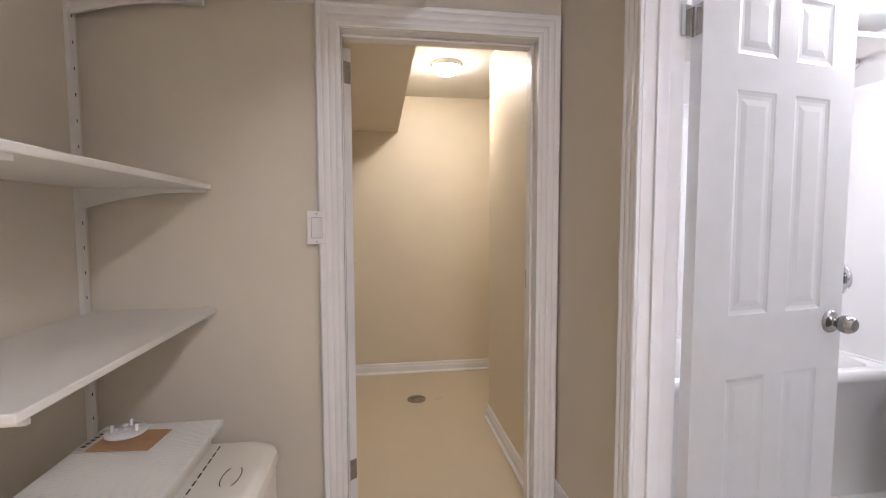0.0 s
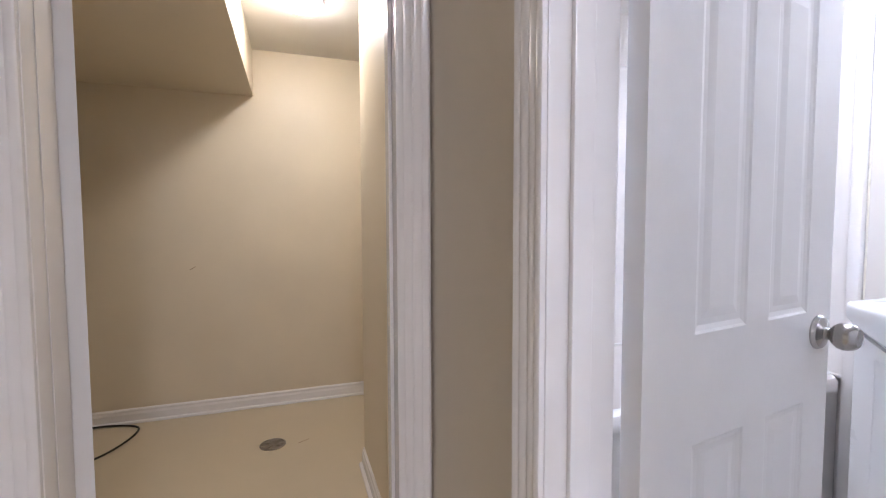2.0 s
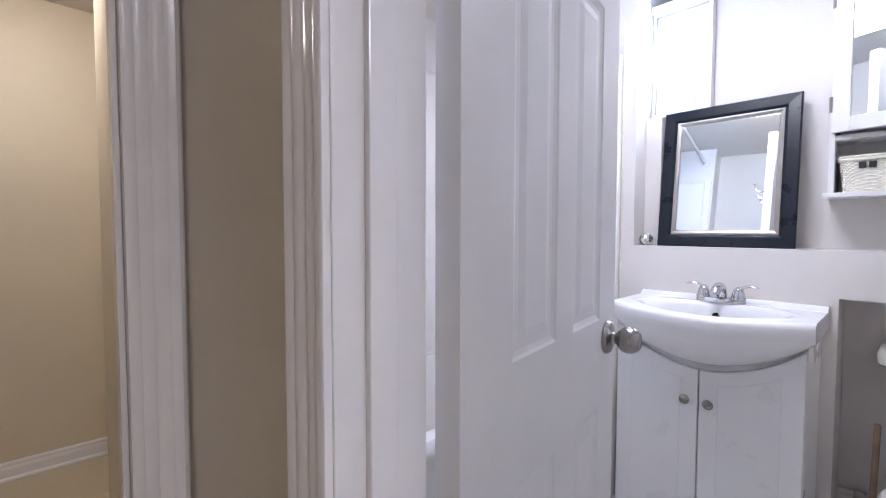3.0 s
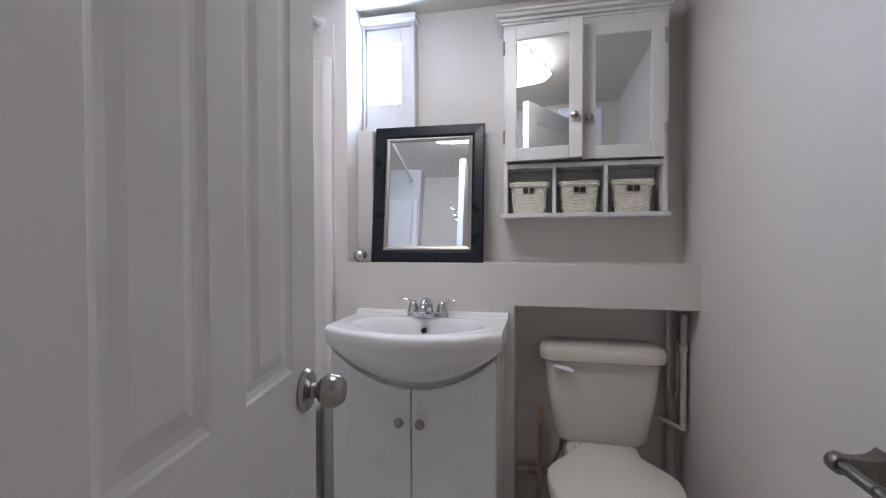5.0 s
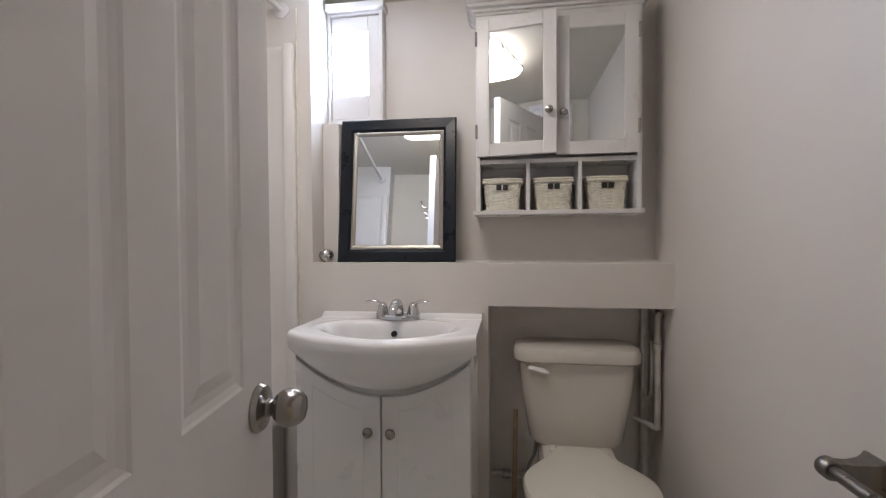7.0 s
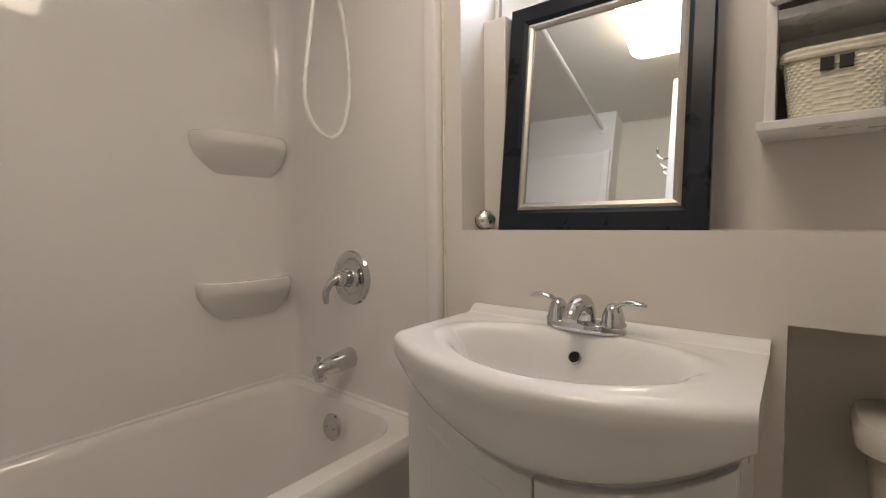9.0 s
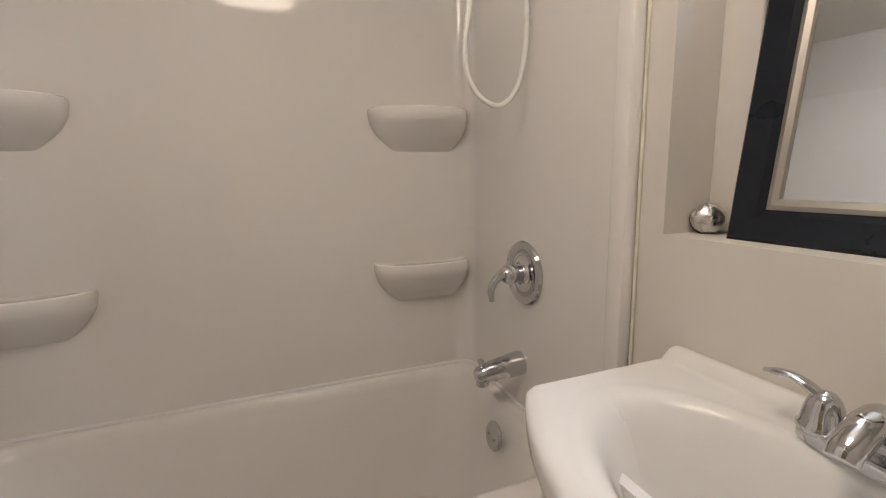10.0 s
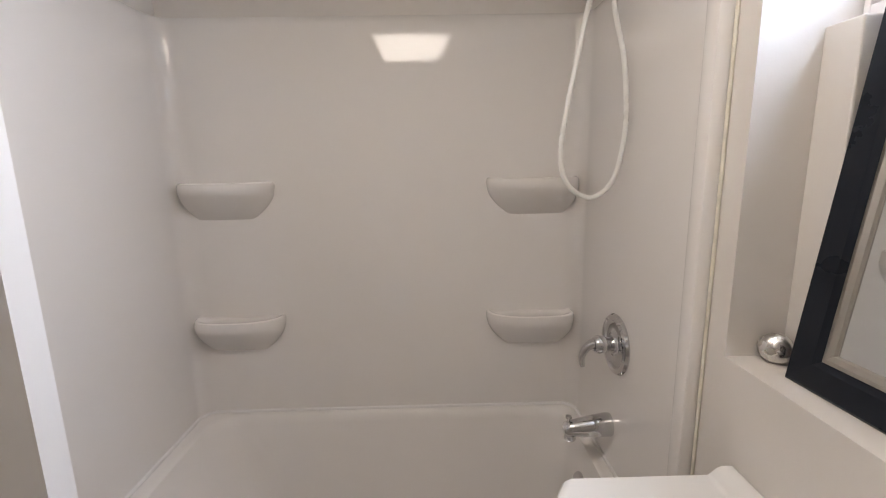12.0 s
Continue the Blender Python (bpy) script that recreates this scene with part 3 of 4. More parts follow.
def build_tub():
    t = thing("bathtub", (1.84, 2.1, 0), "white alcove bathtub with a rounded basin", "bathtub")
    bm = bmesh.new()
    loops = [rrect(TX0, TX1, TY0 + 0.012, TY1, 0.02, 0.006), rrect(TX0, TX1, TY0 + 0.012, TY1, 0.02, RIM - 0.06), rrect(TX0, TX1, TY0, TY1, 0.046, RIM - 0.045), rrect(TX0, TX1, TY0, TY1, 0.048, RIM - 0.012), rrect(TX0 + 0.001, TX1 - 0.001, TY0 + 0.010, TY1 - 0.001, 0.048, RIM)]
    for inx0, inx1, iny0, iny1, r, z in ((0.036, 0.030, 0.055, 0.016, 0.08, RIM - 0.001), (0.046, 0.038, 0.066, 0.023, 0.09, RIM - 0.006), (0.056, 0.045, 0.075, 0.031, 0.10, RIM - 0.03), (0.13, 0.075, 0.10, 0.055, 0.12, RIM - 0.16), (0.22, 0.095, 0.12, 0.075, 0.12, RIM - 0.30), (0.27, 0.12, 0.14, 0.095, 0.11, RIM - 0.355), (0.33, 0.17, 0.19, 0.14, 0.09, RIM - 0.375)):
        loops.append(rrect(TX0 + inx0, TX1 - inx1, TY0 + iny0, TY1 - iny1, r, z))
    rings(bm, loops, True, False, True)
    part("shell", bm, ACRYLIC, t, smooth=True)
    bm = bmesh.new()
    lathe(bm, [(0.0, 0.0), (0.036, 0.0), (0.037, 0.004), (0.033, 0.009), (0.020, 0.010), (0.0, 0.009)], (2.385, 2.10, 0.478), (-1, 0, 0.15), 28)
    part("overflow_plate", bm, CHROME, t, "chrome overflow plate", smooth=True)
    for s in (-1, 1):
        bm = bmesh.new()
        lathe(bm, [(0.003, 0), (0.003, 0.002), (0, 0.0025)], (2.3755, 2.10 + s * 0.016, 0.478), (-1, 0, 0.15), 8)
        part("screw", bm, STEEL, t)


def build_surround():
    s = thing("tub_surround", (1.84, 2.4, RIM), "glossy white moulded tub surround with corner shelves", "tub surround")
    zt, r = 1.775, 0.050
    x0, x1, y1, yf = 1.218, 2.462, 2.418, 1.772
    path = [Vector((x0, yf, 0)), Vector((x0, y1 - r - 0.012, 0))]
    for cx, cy, a0 in ((x0 + r, y1 - r, 180), (x1 - r, y1 - r, 90)):
        for k in range(9):
            a = radians(a0 - 90 * k / 8)
            path.append(Vector((cx + r * math.cos(a), cy + r * math.sin(a), 0)))
        if cx < 1.8:
            path += [Vector((x0 + r + 0.012, y1, 0)), Vector((x1 - r - 0.012, y1, 0))]
    path += [Vector((x1, y1 - r - 0.012, 0)), Vector((x1, yf, 0))]
    bm = bmesh.new()
    loops = []
    for z, ins in ((RIM - 0.004, 0.0), (zt - 0.035, 0.0), (zt - 0.022, 0.0), (zt - 0.008, -0.003), (zt, -0.010)):
        loops.append([Vector((1.84 + (p.x - 1.84) * (1 - ins / 0.62), p.y - ins, z)) for p in path])
    rings(bm, loops, False)
    part("panel", bm, ACRYLIC, s, smooth=True)
    part("edge_flange", boxes((2.448, 2.477, 1.768, 1.806, 0.006, zt, 0.006)), ACRYLIC, s, smooth=True)
    part("edge_flange", boxes((1.2105, 1.232, 1.768, 1.806, 0.006, zt, 0.006)), ACRYLIC, s, smooth=True)
    bm = bmesh.new()
    tube(bm, [Vector((1.84 + (p.x - 1.84) * 0.9985, p.y - 0.001, RIM + 0.002)) for p in path], 0.0065, 8)
    part("caulk_bead", bm, TRIM, s, "white caulk bead along the rim", smooth=True)
    bm = boxes((2.471, 2.4775, 1.762, 1.7675, 0.006, 1.9, 0.003))
    part("caulk_joint", bm, CAULK, s, "yellowed caulk line")
    for corner, sx in ((x1, -1), (x0, 1)):
        for z, up in ((1.305, True), (0.880, False)):
            bm = bmesh.new()
            loops = []
            n = 28
            deep = 0.115 if up else 0.120
            rows = [(0.02, 0.02, 0.0, -0.006), (0.80, 0.74, 0.0, -0.006), (0.88, 0.85, 0.0, -0.002), (0.94, 0.93, 0.0, 0.001), (0.98, 0.98, 0.0, -0.002), (1.0, 1.0, 0.0, -0.012), (1.0, 1.0, 0.02, -0.026)]
            rows += [(1.0 - 0.30 * t ** 2.5, 1.0 - t ** 1.15, 0.02 + 0.32 * t ** 1.4, -0.026 - (deep - 0.026) * t ** 0.9) for t in (0.08, 0.16, 0.25, 0.35, 0.45, 0.55, 0.65, 0.75, 0.85, 0.93, 0.98, 1.0)]
            for kx, ky, fade, dz in rows:
                loop = []
                for q in range(n + 1):
                    a = math.pi * q / n
                    c = math.cos(a)
                    blunt = 0.55 if c < 0 else 0.85
                    reach = kx if c < 0 else kx * (1 - fade)
                    loop.append(Vector((corner + sx * (0.158 + 0.140 * reach * math.copysign(abs(c) ** (0.7 if c < 0 else 0.95), c)), y1 + 0.001 - 0.088 * max(ky, 0.0) * math.sin(a) ** blunt, z + dz)))
                loops.append(loop)
            rings(bm, loops, False)
            part("corner_shelf", bm, ACRYLIC, s, smooth=True)


def build_valve():
    v = thing("shower_valve", (2.462, 2.094, 0.89), "chrome shower valve with curved lever", "shower valve")
    bm = bmesh.new()
    lathe(bm, [(0.0, 0.0), (0.076, 0.0), (0.078, 0.004), (0.074, 0.010), (0.062, 0.012), (0.056, 0.008), (0.034, 0.008), (0.026, 0.012), (0.024, 0.016), (0.0, 0.016)], (2.462, 2.094, 0.89), (-1, 0, 0), 40)
    part("escutcheon", bm, CHROME, v, smooth=True)
    bm = bmesh.new()
    lathe(bm, [(0.018, 0.010), (0.018, 0.030), (0.022, 0.032), (0.023, 0.052), (0.018, 0.060), (0.0, 0.062)], (2.462, 2.094, 0.89), (-1, 0, 0), 24)
    part("hub", bm, CHROME, v, smooth=True)
    bm = bmesh.new()
    tube(bm, spline([(2.420, 2.094, 0.893), (2.406, 2.098, 0.892), (2.388, 2.104, 0.878), (2.378, 2.108, 0.852), (2.381, 2.110, 0.826)], 6), [0.019 - 0.0004 * i for i in range(25)], 12, 0.75)
    part("lever", bm, CHROME, v, smooth=True)


def build_spout():
    s = thing("tub_spout", (2.462, 2.11, 0.65), "chrome tub spout with diverter pull", "tub spout")
    bm = bmesh.new()
    path = [Vector((2.462, 2.11, 0.655)), Vector((2.455, 2.11, 0.655)), Vector((2.405, 2.11, 0.650)), Vector((2.360, 2.11, 0.6455)), Vector((2.343, 2.11, 0.643)), Vector((2.337, 2.11, 0.642))]
    tube(bm, path, [0.030, 0.031, 0.0275, 0.0225, 0.019, 0.013], 20)
    lathe(bm, [(0.0165, 0.0), (0.0165, -0.022), (0.014, -0.026), (0.011, -0.024), (0.011, -0.010)], (2.356, 2.11, 0.640), (0, 0, 1), 18)
    part("body", bm, CHROME, s, smooth=True)
    bm = bmesh.new()
    lathe(bm, [(0.004, 0), (0.004, 0.012), (0.008, 0.014), (0.008, 0.020), (0, 0.021)], (2.350, 2.11, 0.662), (0, 0, 1), 12)
    part("diverter", bm, CHROME, s, smooth=True)


def build_shower_hose():
    h = thing("hand_shower", (2.46, 2.10, 1.86), "white shower hose hanging in a long loop", "hand shower")
    bm = bmesh.new()
    tube(bm, spline([(2.43, 2.07, 1.90), (2.39, 2.065, 1.80), (2.347, 2.06, 1.69), (2.322, 2.055, 1.57), (2.300, 2.05, 1.455), (2.290, 2.05, 1.356), (2.312, 2.05, 1.292), (2.365, 2.055, 1.266), (2.412, 2.06, 1.300), (2.432, 2.06, 1.37), (2.437, 2.06, 1.453), (2.425, 2.06, 1.57), (2.398, 2.062, 1.69), (2.42, 2.07, 1.80), (2.44, 2.08, 1.885)], 8), 0.0056, 10)
    part("hose", bm, VINYL_HOSE, h, smooth=True)
    bm = bmesh.new()
    lathe(bm, [(0.0, 0), (0.028, 0), (0.028, 0.004), (0.012, 0.010), (0.012, 0.05), (0.0, 0.052)], (2.477, 2.08, 1.885), (-1, 0, 0), 18)
    part("wall_outlet", bm, CHROME, h, smooth=True)


build_tub()
build_surround()
build_valve()
build_spout()
build_shower_hose()
bm = bmesh.new()
lathe(bm, [(0.028, 0.0), (0.028, 0.006), (0.0095, 0.010), (0.0095, 1.256), (0.028, 1.260), (0.028, 1.266)], (1.211, 1.82, 1.90), (1, 0, 0), 18)
single("shower_rod", bm, TRIM, "white curtain rod over the bathtub", "curtain rod", smooth=True)


# ---- vanity ----
VY, VX = 1.398, 2.205


def sink_front(s):
    return 2.200 - 0.078 * (1 - abs(s) ** 2.2)


def build_vanity():
    v = thing("vanity_cabinet", (2.35, VY, 0), "white two-door vanity cabinet under the basin", "vanity")
    for y in (1.146, 1.632):
        part("side_panel", boxes((2.235, 2.476, y, y + 0.018, 0.005, 0.80)), CAB, v)
    part("floor_panel", boxes((2.235, 2.476, 1.164, 1.632, 0.08, 0.098)), CAB, v)
    part("back_panel", boxes((2.465, 2.476, 1.164, 1.632, 0.098, 0.80)), CAB, v)
    part("kick_board", boxes((2.27, 2.285, 1.164, 1.632, 0.005, 0.08)), CAB, v)
    part("top_rail", boxes((2.235, 2.250, 1.164, 1.632, 0.62, 0.795)), CAB, v)

    def arc(y):
        s = (y - VY) / 0.252
        return 0.775 - 0.105 * max(1 - s * s, 0) ** 0.95

    for y0, y1, ky in ((1.147, VY - 0.0018, 1.367), (VY + 0.0018, 1.649, 1.431)):
        bm = bmesh.new()
        n = 16
        ys = [y0 + (y1 - y0) * i / n for i in range(n + 1)]
        rim = [(VX + 0.012, y, 0.085) for y in ys] + [(VX + 0.012, y, arc(y) - 0.004) for y in reversed(ys)]
        inner = [(VX + 0.010, min(max(p[1], y0 + 0.002), y1 - 0.002), p[2] + (0.002 if p[2] < 0.1 else -0.002)) for p in rim]
        back = [(VX + 0.029, p[1], p[2]) for p in rim]
        rings(bm, [[Vector(p) for p in back], [Vector(p) for p in rim], [Vector(p) for p in inner]], True, True, True)
        d = part("door", bm, CAB, v)
        g = bmesh.new()
        a, b = y0 + 0.05, y1 - 0.05
        tube(g, [Vector((VX + 0.0100, y, arc(y) - 0.045)) for y in [a + (b - a) * i / 10 for i in range(11)]], 0.0012, 6)
        tube(g, [Vector((VX + 0.0100, a, 0.14)), Vector((VX + 0.0100, a, arc(a) - 0.045))], 0.0012, 6)
        tube(g, [Vector((VX + 0.0100, b, 0.14)), Vector((VX + 0.0100, b, arc(b) - 0.045))], 0.0012, 6)
        part("door_bead", g, CAB, v)
        k = bmesh.new()
        lathe(k, [(0.006, 0), (0.006, 0.010), (0.013, 0.014), (0.015, 0.019), (0.013, 0.024), (0.006, 0.027), (0, 0.0275)], (VX + 0.010, ky, 0.572), (-1, 0, 0), 20)
        part("door_knob", k, NICKEL, v, "brushed nickel cabinet knob", smooth=True)


def build_basin():
    b = thing("wash_basin", (2.35, VY, 0.80), "glossy white ceramic basin with a bowed front", "basin")
    bm = bmesh.new()
    ny, w = 72, 0.268
    loops = []
    for i in range(ny + 1):
        s = -1 + 2 * i / ny
        y = VY + s * w
        xf = sink_front(s)
        drop = 0.108 * max(1 - s * s, 0.0) ** 0.95
        loop = [(2.4765, y, 0.80), (2.4765, y, 0.861), (2.472, y, 0.8635), (2.458, y, 0.8635), (2.449, y, 0.860), (2.441, y, 0.852)]
        nx = 44
        for k in range(nx + 1):
            x = 2.436 + (xf + 0.016 - 2.436) * k / nx
            cx = 2.285
            ex = (x - cx) / (0.118 if x > cx else (cx - xf - 0.029))
            ey = (y - VY) / 0.213
            r = (abs(ex) ** 2.3 + abs(ey) ** 2.3) ** (1 / 2.3)
            q = max(0.0, min(1.0, (1.0 - r) / (0.42 if x > cx else 0.60)))
            q = q * q * q * (10 - 15 * q + 6 * q * q)
            lip = 0.0018 * math.exp(-((r - 1.04) / 0.06) ** 2)
            loop.append((x, y, 0.848 - 0.122 * q + lip - 0.006 * (1 - abs(s)) * k / nx))
        ze = 0.842 - 0.006 * (1 - abs(s))
        loop += [(xf + 0.006, y, ze + 0.0015), (xf + 0.0015, y, ze - 0.003), (xf, y, ze - 0.009), (xf + 0.001, y, ze - 0.030), (xf + 0.006, y, ze - 0.040)]
        zb = 0.792 - drop
        for k in range(1, 8):
            t = k / 7
            loop.append((xf + 0.008 + (2.232 - xf - 0.008) * (1 - math.cos(t * math.pi / 2)) ** 1.0, y, (ze - 0.042) + (zb - ze + 0.042) * math.sin(t * math.pi / 2)))
        loop.append((2.30, y, zb))
        loops.append([Vector(p) for p in loop])
    rings(bm, loops, True, True, True)
    part("bowl", bm, CERAMIC, b, smooth=True)
    bm = bmesh.new()
    lathe(bm, [(0.0115, -0.004), (0.0115, 0.0018), (0.0095, 0.0026), (0.009, 0.001)], (2.3785, VY + 0.003, 0.8075), (-0.85, 0, 0.5), 18)
    part("overflow_ring", bm, CHROME, b, smooth=True)
    bm = bmesh.new()
    lathe(bm, [(0.0, 0.0022), (0.0092, 0.0022)], (2.3785, VY + 0.003, 0.8075), (-0.85, 0, 0.5), 18)
    part("overflow_hole", bm, DARK, b)
    bm = bmesh.new()
    lathe(bm, [(0.030, 0.0), (0.030, 0.003), (0.024, 0.005), (0.021, 0.002), (0.018, 0.006), (0.0, 0.008)], (2.302, VY, 0.7232), (0, 0, 1), 24)
    part("drain", bm, CHROME, b, smooth=True)


def build_faucet():
    y0, x0, z0 = 1.398, 2.416, 0.850
    f = thing("basin_faucet", (x0, y0, z0), "chrome two-handle basin faucet with curved levers", "faucet")
    bm = bmesh.new()
    loops = []
    for k, z in ((1.0, 0.0), (1.0, 0.008), (0.93, 0.014), (0.75, 0.017)):
        loops.append([Vector((x0 + 0.025 * k * math.sin(a), y0 + 0.072 * k * math.copysign(abs(math.cos(a)) ** 0.75, math.cos(a)), z0 + z)) for a in (2 * math.pi * i / 36 for i in range(36))])
    rings(bm, loops, True, True, True)
    part("base", bm, CHROME, f, smooth=True)
    bm = bmesh.new()
    tube(bm, spline([(x0 + 0.004, y0, z0 + 0.012), (x0 + 0.002, y0, z0 + 0.034), (x0 - 0.012, y0, z0 + 0.052), (x0 - 0.038, y0, z0 + 0.050), (x0 - 0.060, y0, z0 + 0.038), (x0 - 0.068, y0, z0 + 0.028)], 6), [0.019 - 0.0002 * i for i in range(31)], 16, 0.85)
    part("spout", bm, CHROME, f, smooth=True)
    for s in (-1, 1):
        h = bmesh.new()
        lathe(h, [(0.022, 0), (0.022, 0.006), (0.0195, 0.009), (0.0175, 0.022), (0.0135, 0.033), (0.008, 0.040), (0, 0.042)], (x0, y0 + s * 0.050, z0 + 0.012), (0, 0, 1), 20)
        part("handle_base", h, CHROME, f, smooth=True)
        h = bmesh.new()
        tube(h, spline([(x0, y0 + s * 0.050, z0 + 0.038), (x0 - 0.002, y0 + s * 0.060, z0 + 0.051), (x0 - 0.005, y0 + s * 0.080, z0 + 0.058), (x0 - 0.008, y0 + s * 0.106, z0 + 0.055)], 6), [0.010, 0.010, 0.0098, 0.0095, 0.009, 0.0085, 0.008, 0.008, 0.008, 0.0078, 0.0076, 0.0075, 0.0075, 0.0075, 0.0075, 0.0075, 0.007, 0.006, 0.004], 12, 0.6)
        part("lever", h, CHROME, f, smooth=True)
    bm = bmesh.new()
    lathe(bm, [(0.002, 0), (0.002, 0.03), (0.005, 0.032), (0.005, 0.040), (0, 0.042)], (x0 + 0.020, y0, z0 + 0.014), (0, 0, 1), 10)
    part("lift_rod", bm, CHROME, f, smooth=True)


build_vanity()
build_basin()
build_faucet()


# ---- ledge ----
def build_mirror():
    lean = 7.6
    m = pose(2.524, 1.434, 1.0275, 0, lean, 2.0)
    f = thing("framed_mirror", (0, 0, 0), "wall mirror in a wide navy black frame leaning on the ledge", "mirror", m=m)
    w, h, b = 0.2095, 0.518, 0.046
    outer = [(-w, 0), (w, 0), (w, h), (-w, h)]
    for i in range(4):
        a, c = outer[i], outer[(i + 1) % 4]
        bm = bmesh.new()
        loops = []
        for p in (a, c):
            inx, inz = (1 if p[0] < 0 else -1), (1 if p[1] < h / 2 else -1)
            loops.append([Vector((0.020 - dv, p[0] + inx * du, p[1] + inz * du)) for du, dv in ((0, 0), (0, 0.016), (0.004, 0.020), (b - 0.010, 0.018), (b - 0.002, 0.013), (b, 0.010), (b, 0))])
        rings(bm, loops, True, True, True)
        part("frame_rail", bm, NAVY, f, local=True)
        bm = bmesh.new()
        loops = []
        for p in (a, c):
            inx, inz = (1 if p[0] < 0 else -1), (1 if p[1] < h / 2 else -1)
            loops.append([Vector((0.020 - dv, p[0] + inx * du, p[1] + inz * du)) for du, dv in ((b - 0.001, 0.005), (b - 0.001, 0.0135), (b + 0.005, 0.0155), (b + 0.012, 0.0125), (b + 0.014, 0.0095), (b + 0.014, 0.005))])
        rings(bm, loops, True, True, True)
        part("silver_bead", bm, SILVER, f, "worn silver inner bead", local=True)
    part("glass", boxes((0.0118, 0.0145, -w + b + 0.011, w - b - 0.011, b + 0.011, h - b - 0.011)), GLASS, f, "clear mirror glass", local=True)
    part("backing", boxes((0.0165, 0.0198, -w + 0.004, w - 0.004, 0.004, h - 0.004)), DARK, f, local=True)


build_mirror()


def build_stopper():
    s = thing("drain_stopper", (2.540, 1.690, 1.027), "shiny round metal stopper with a black rim on the ledge", "stopper")
    ax = Vector((-0.62, -0.72, 0.32)).normalized()
    c = Vector((2.540, 1.690, 1.0275 + 0.0240))
    bm = bmesh.new()
    lathe(bm, [(0.0235, -0.008), (0.0240, 0.0), (0.0230, 0.006), (0.020, 0.011), (0.013, 0.015), (0.0, 0.0165)], c, ax, 28)
    part("cap", bm, SATIN, s, smooth=True)
    bm = bmesh.new()
    lathe(bm, [(0.0, -0.016), (0.020, -0.016), (0.0238, -0.013), (0.0238, -0.0085), (0.0, -0.0085)], c, ax, 28)
    part("gasket", bm, RUBBER, s, smooth=True)


build_stopper()


# ---- wall cabinet ----
CX, CY0, CY1 = 2.530, 0.622, 1.152


def cabinet_door(parent, y0, y1, z0, z1, knob_side, m):
    """A framed mirror door, hinged at local origin: y across, z up, x its thickness."""
    w, h, st = abs(y1 - y0), z1 - z0, 0.042
    sg = 1 if y1 > y0 else -1
    e = part("door", boxes(*[(0, 0.018, min(sg * a, sg * b), max(sg * a, sg * b), c, d, 0.002) for a, b, c, d in ((0, st, 0, h), (w - st, w, 0, h), (st, w - st, 0, st), (st, w - st, h - st, h))]), CAB, parent, local=True)
    e.matrix_basis = in_metres(m)
    e.matrix_parent_inverse = parent.matrix_basis.inverted()
    lo, hi = sorted((sg * (st - 0.004), sg * (w - st + 0.004)))
    g = part("door_mirror", boxes((0.006, 0.010, lo, hi, st - 0.004, h - st + 0.004)), GLASS, e, "mirror panel", local=True)
    k = bmesh.new()
    lathe(k, [(0.005, 0), (0.005, 0.008), (0.011, 0.012), (0.013, 0.017), (0.010, 0.022), (0, 0.024)], (0, sg * (w - 0.022), 0.132), (-1, 0, 0), 18)
    part("knob", k, NICKEL, e, "brushed nickel knob", smooth=True, local=True)
    for z in (0.06, h - 0.085):
        hb = bmesh.new()
        lathe(hb, [(0.004, 0), (0.004, 0.045)], (-0.003, -sg * 0.001, z), (0, 0, 1), 8)
        part("hinge", hb, STEEL, e, local=True)
    return e


def build_wall_cabinet():
    c = thing("wall_cabinet", (2.6, 0.887, 1.19), "white bathroom wall cabinet with mirrored doors, one ajar", "wall cabinet")
    xb = 2.657
    part("side", boxes((CX, xb, CY0, CY0 + 0.014, 1.200, 1.850, 0.0015)), CAB, c)
    part("side", boxes((CX, xb, CY1 - 0.014, CY1, 1.200, 1.850, 0.0015)), CAB, c)
    part("back", boxes((xb - 0.008, xb, CY0 + 0.014, CY1 - 0.014, 1.200, 1.850)), CAB, c)
    part("shelf", boxes((CX + 0.002, xb - 0.008, CY0 + 0.014, CY1 - 0.014, 1.357, 1.372, 0.001)), CAB, c)
    part("top", boxes((CX, xb, CY0 + 0.014, CY1 - 0.014, 1.832, 1.850)), CAB, c)
    part("base_board", boxes((CX - 0.012, xb, CY0 - 0.008, CY1 + 0.010, 1.186, 1.200, 0.002)), CAB, c)
    for y in (0.812, 0.980):
        part("divider", boxes((CX + 0.003, xb - 0.008, y - 0.006, y + 0.006, 1.200, 1.357)), CAB, c)
    bm = bmesh.new()
    for i, (o, z0, z1) in enumerate(((0.005, 1.850, 1.860), (0.014, 1.860, 1.871), (0.027, 1.871, 1.884), (0.034, 1.884, 1.894))):
        box(bm, CX - o, xb, CY0 - o, CY1 + o, z0, z1, 0.003)
    part("crown", bm, CAB, c, smooth=False)
    cabinet_door(c, 0, 0.255, 1.382, 1.828, 1, pose(CX - 0.019, CY0 + 0.014, 1.378))
    cabinet_door(c, 0, -0.258, 1.378, 1.828, -1, pose(CX - 0.019, CY1 - 0.004, 1.378, 0, 0, -10))


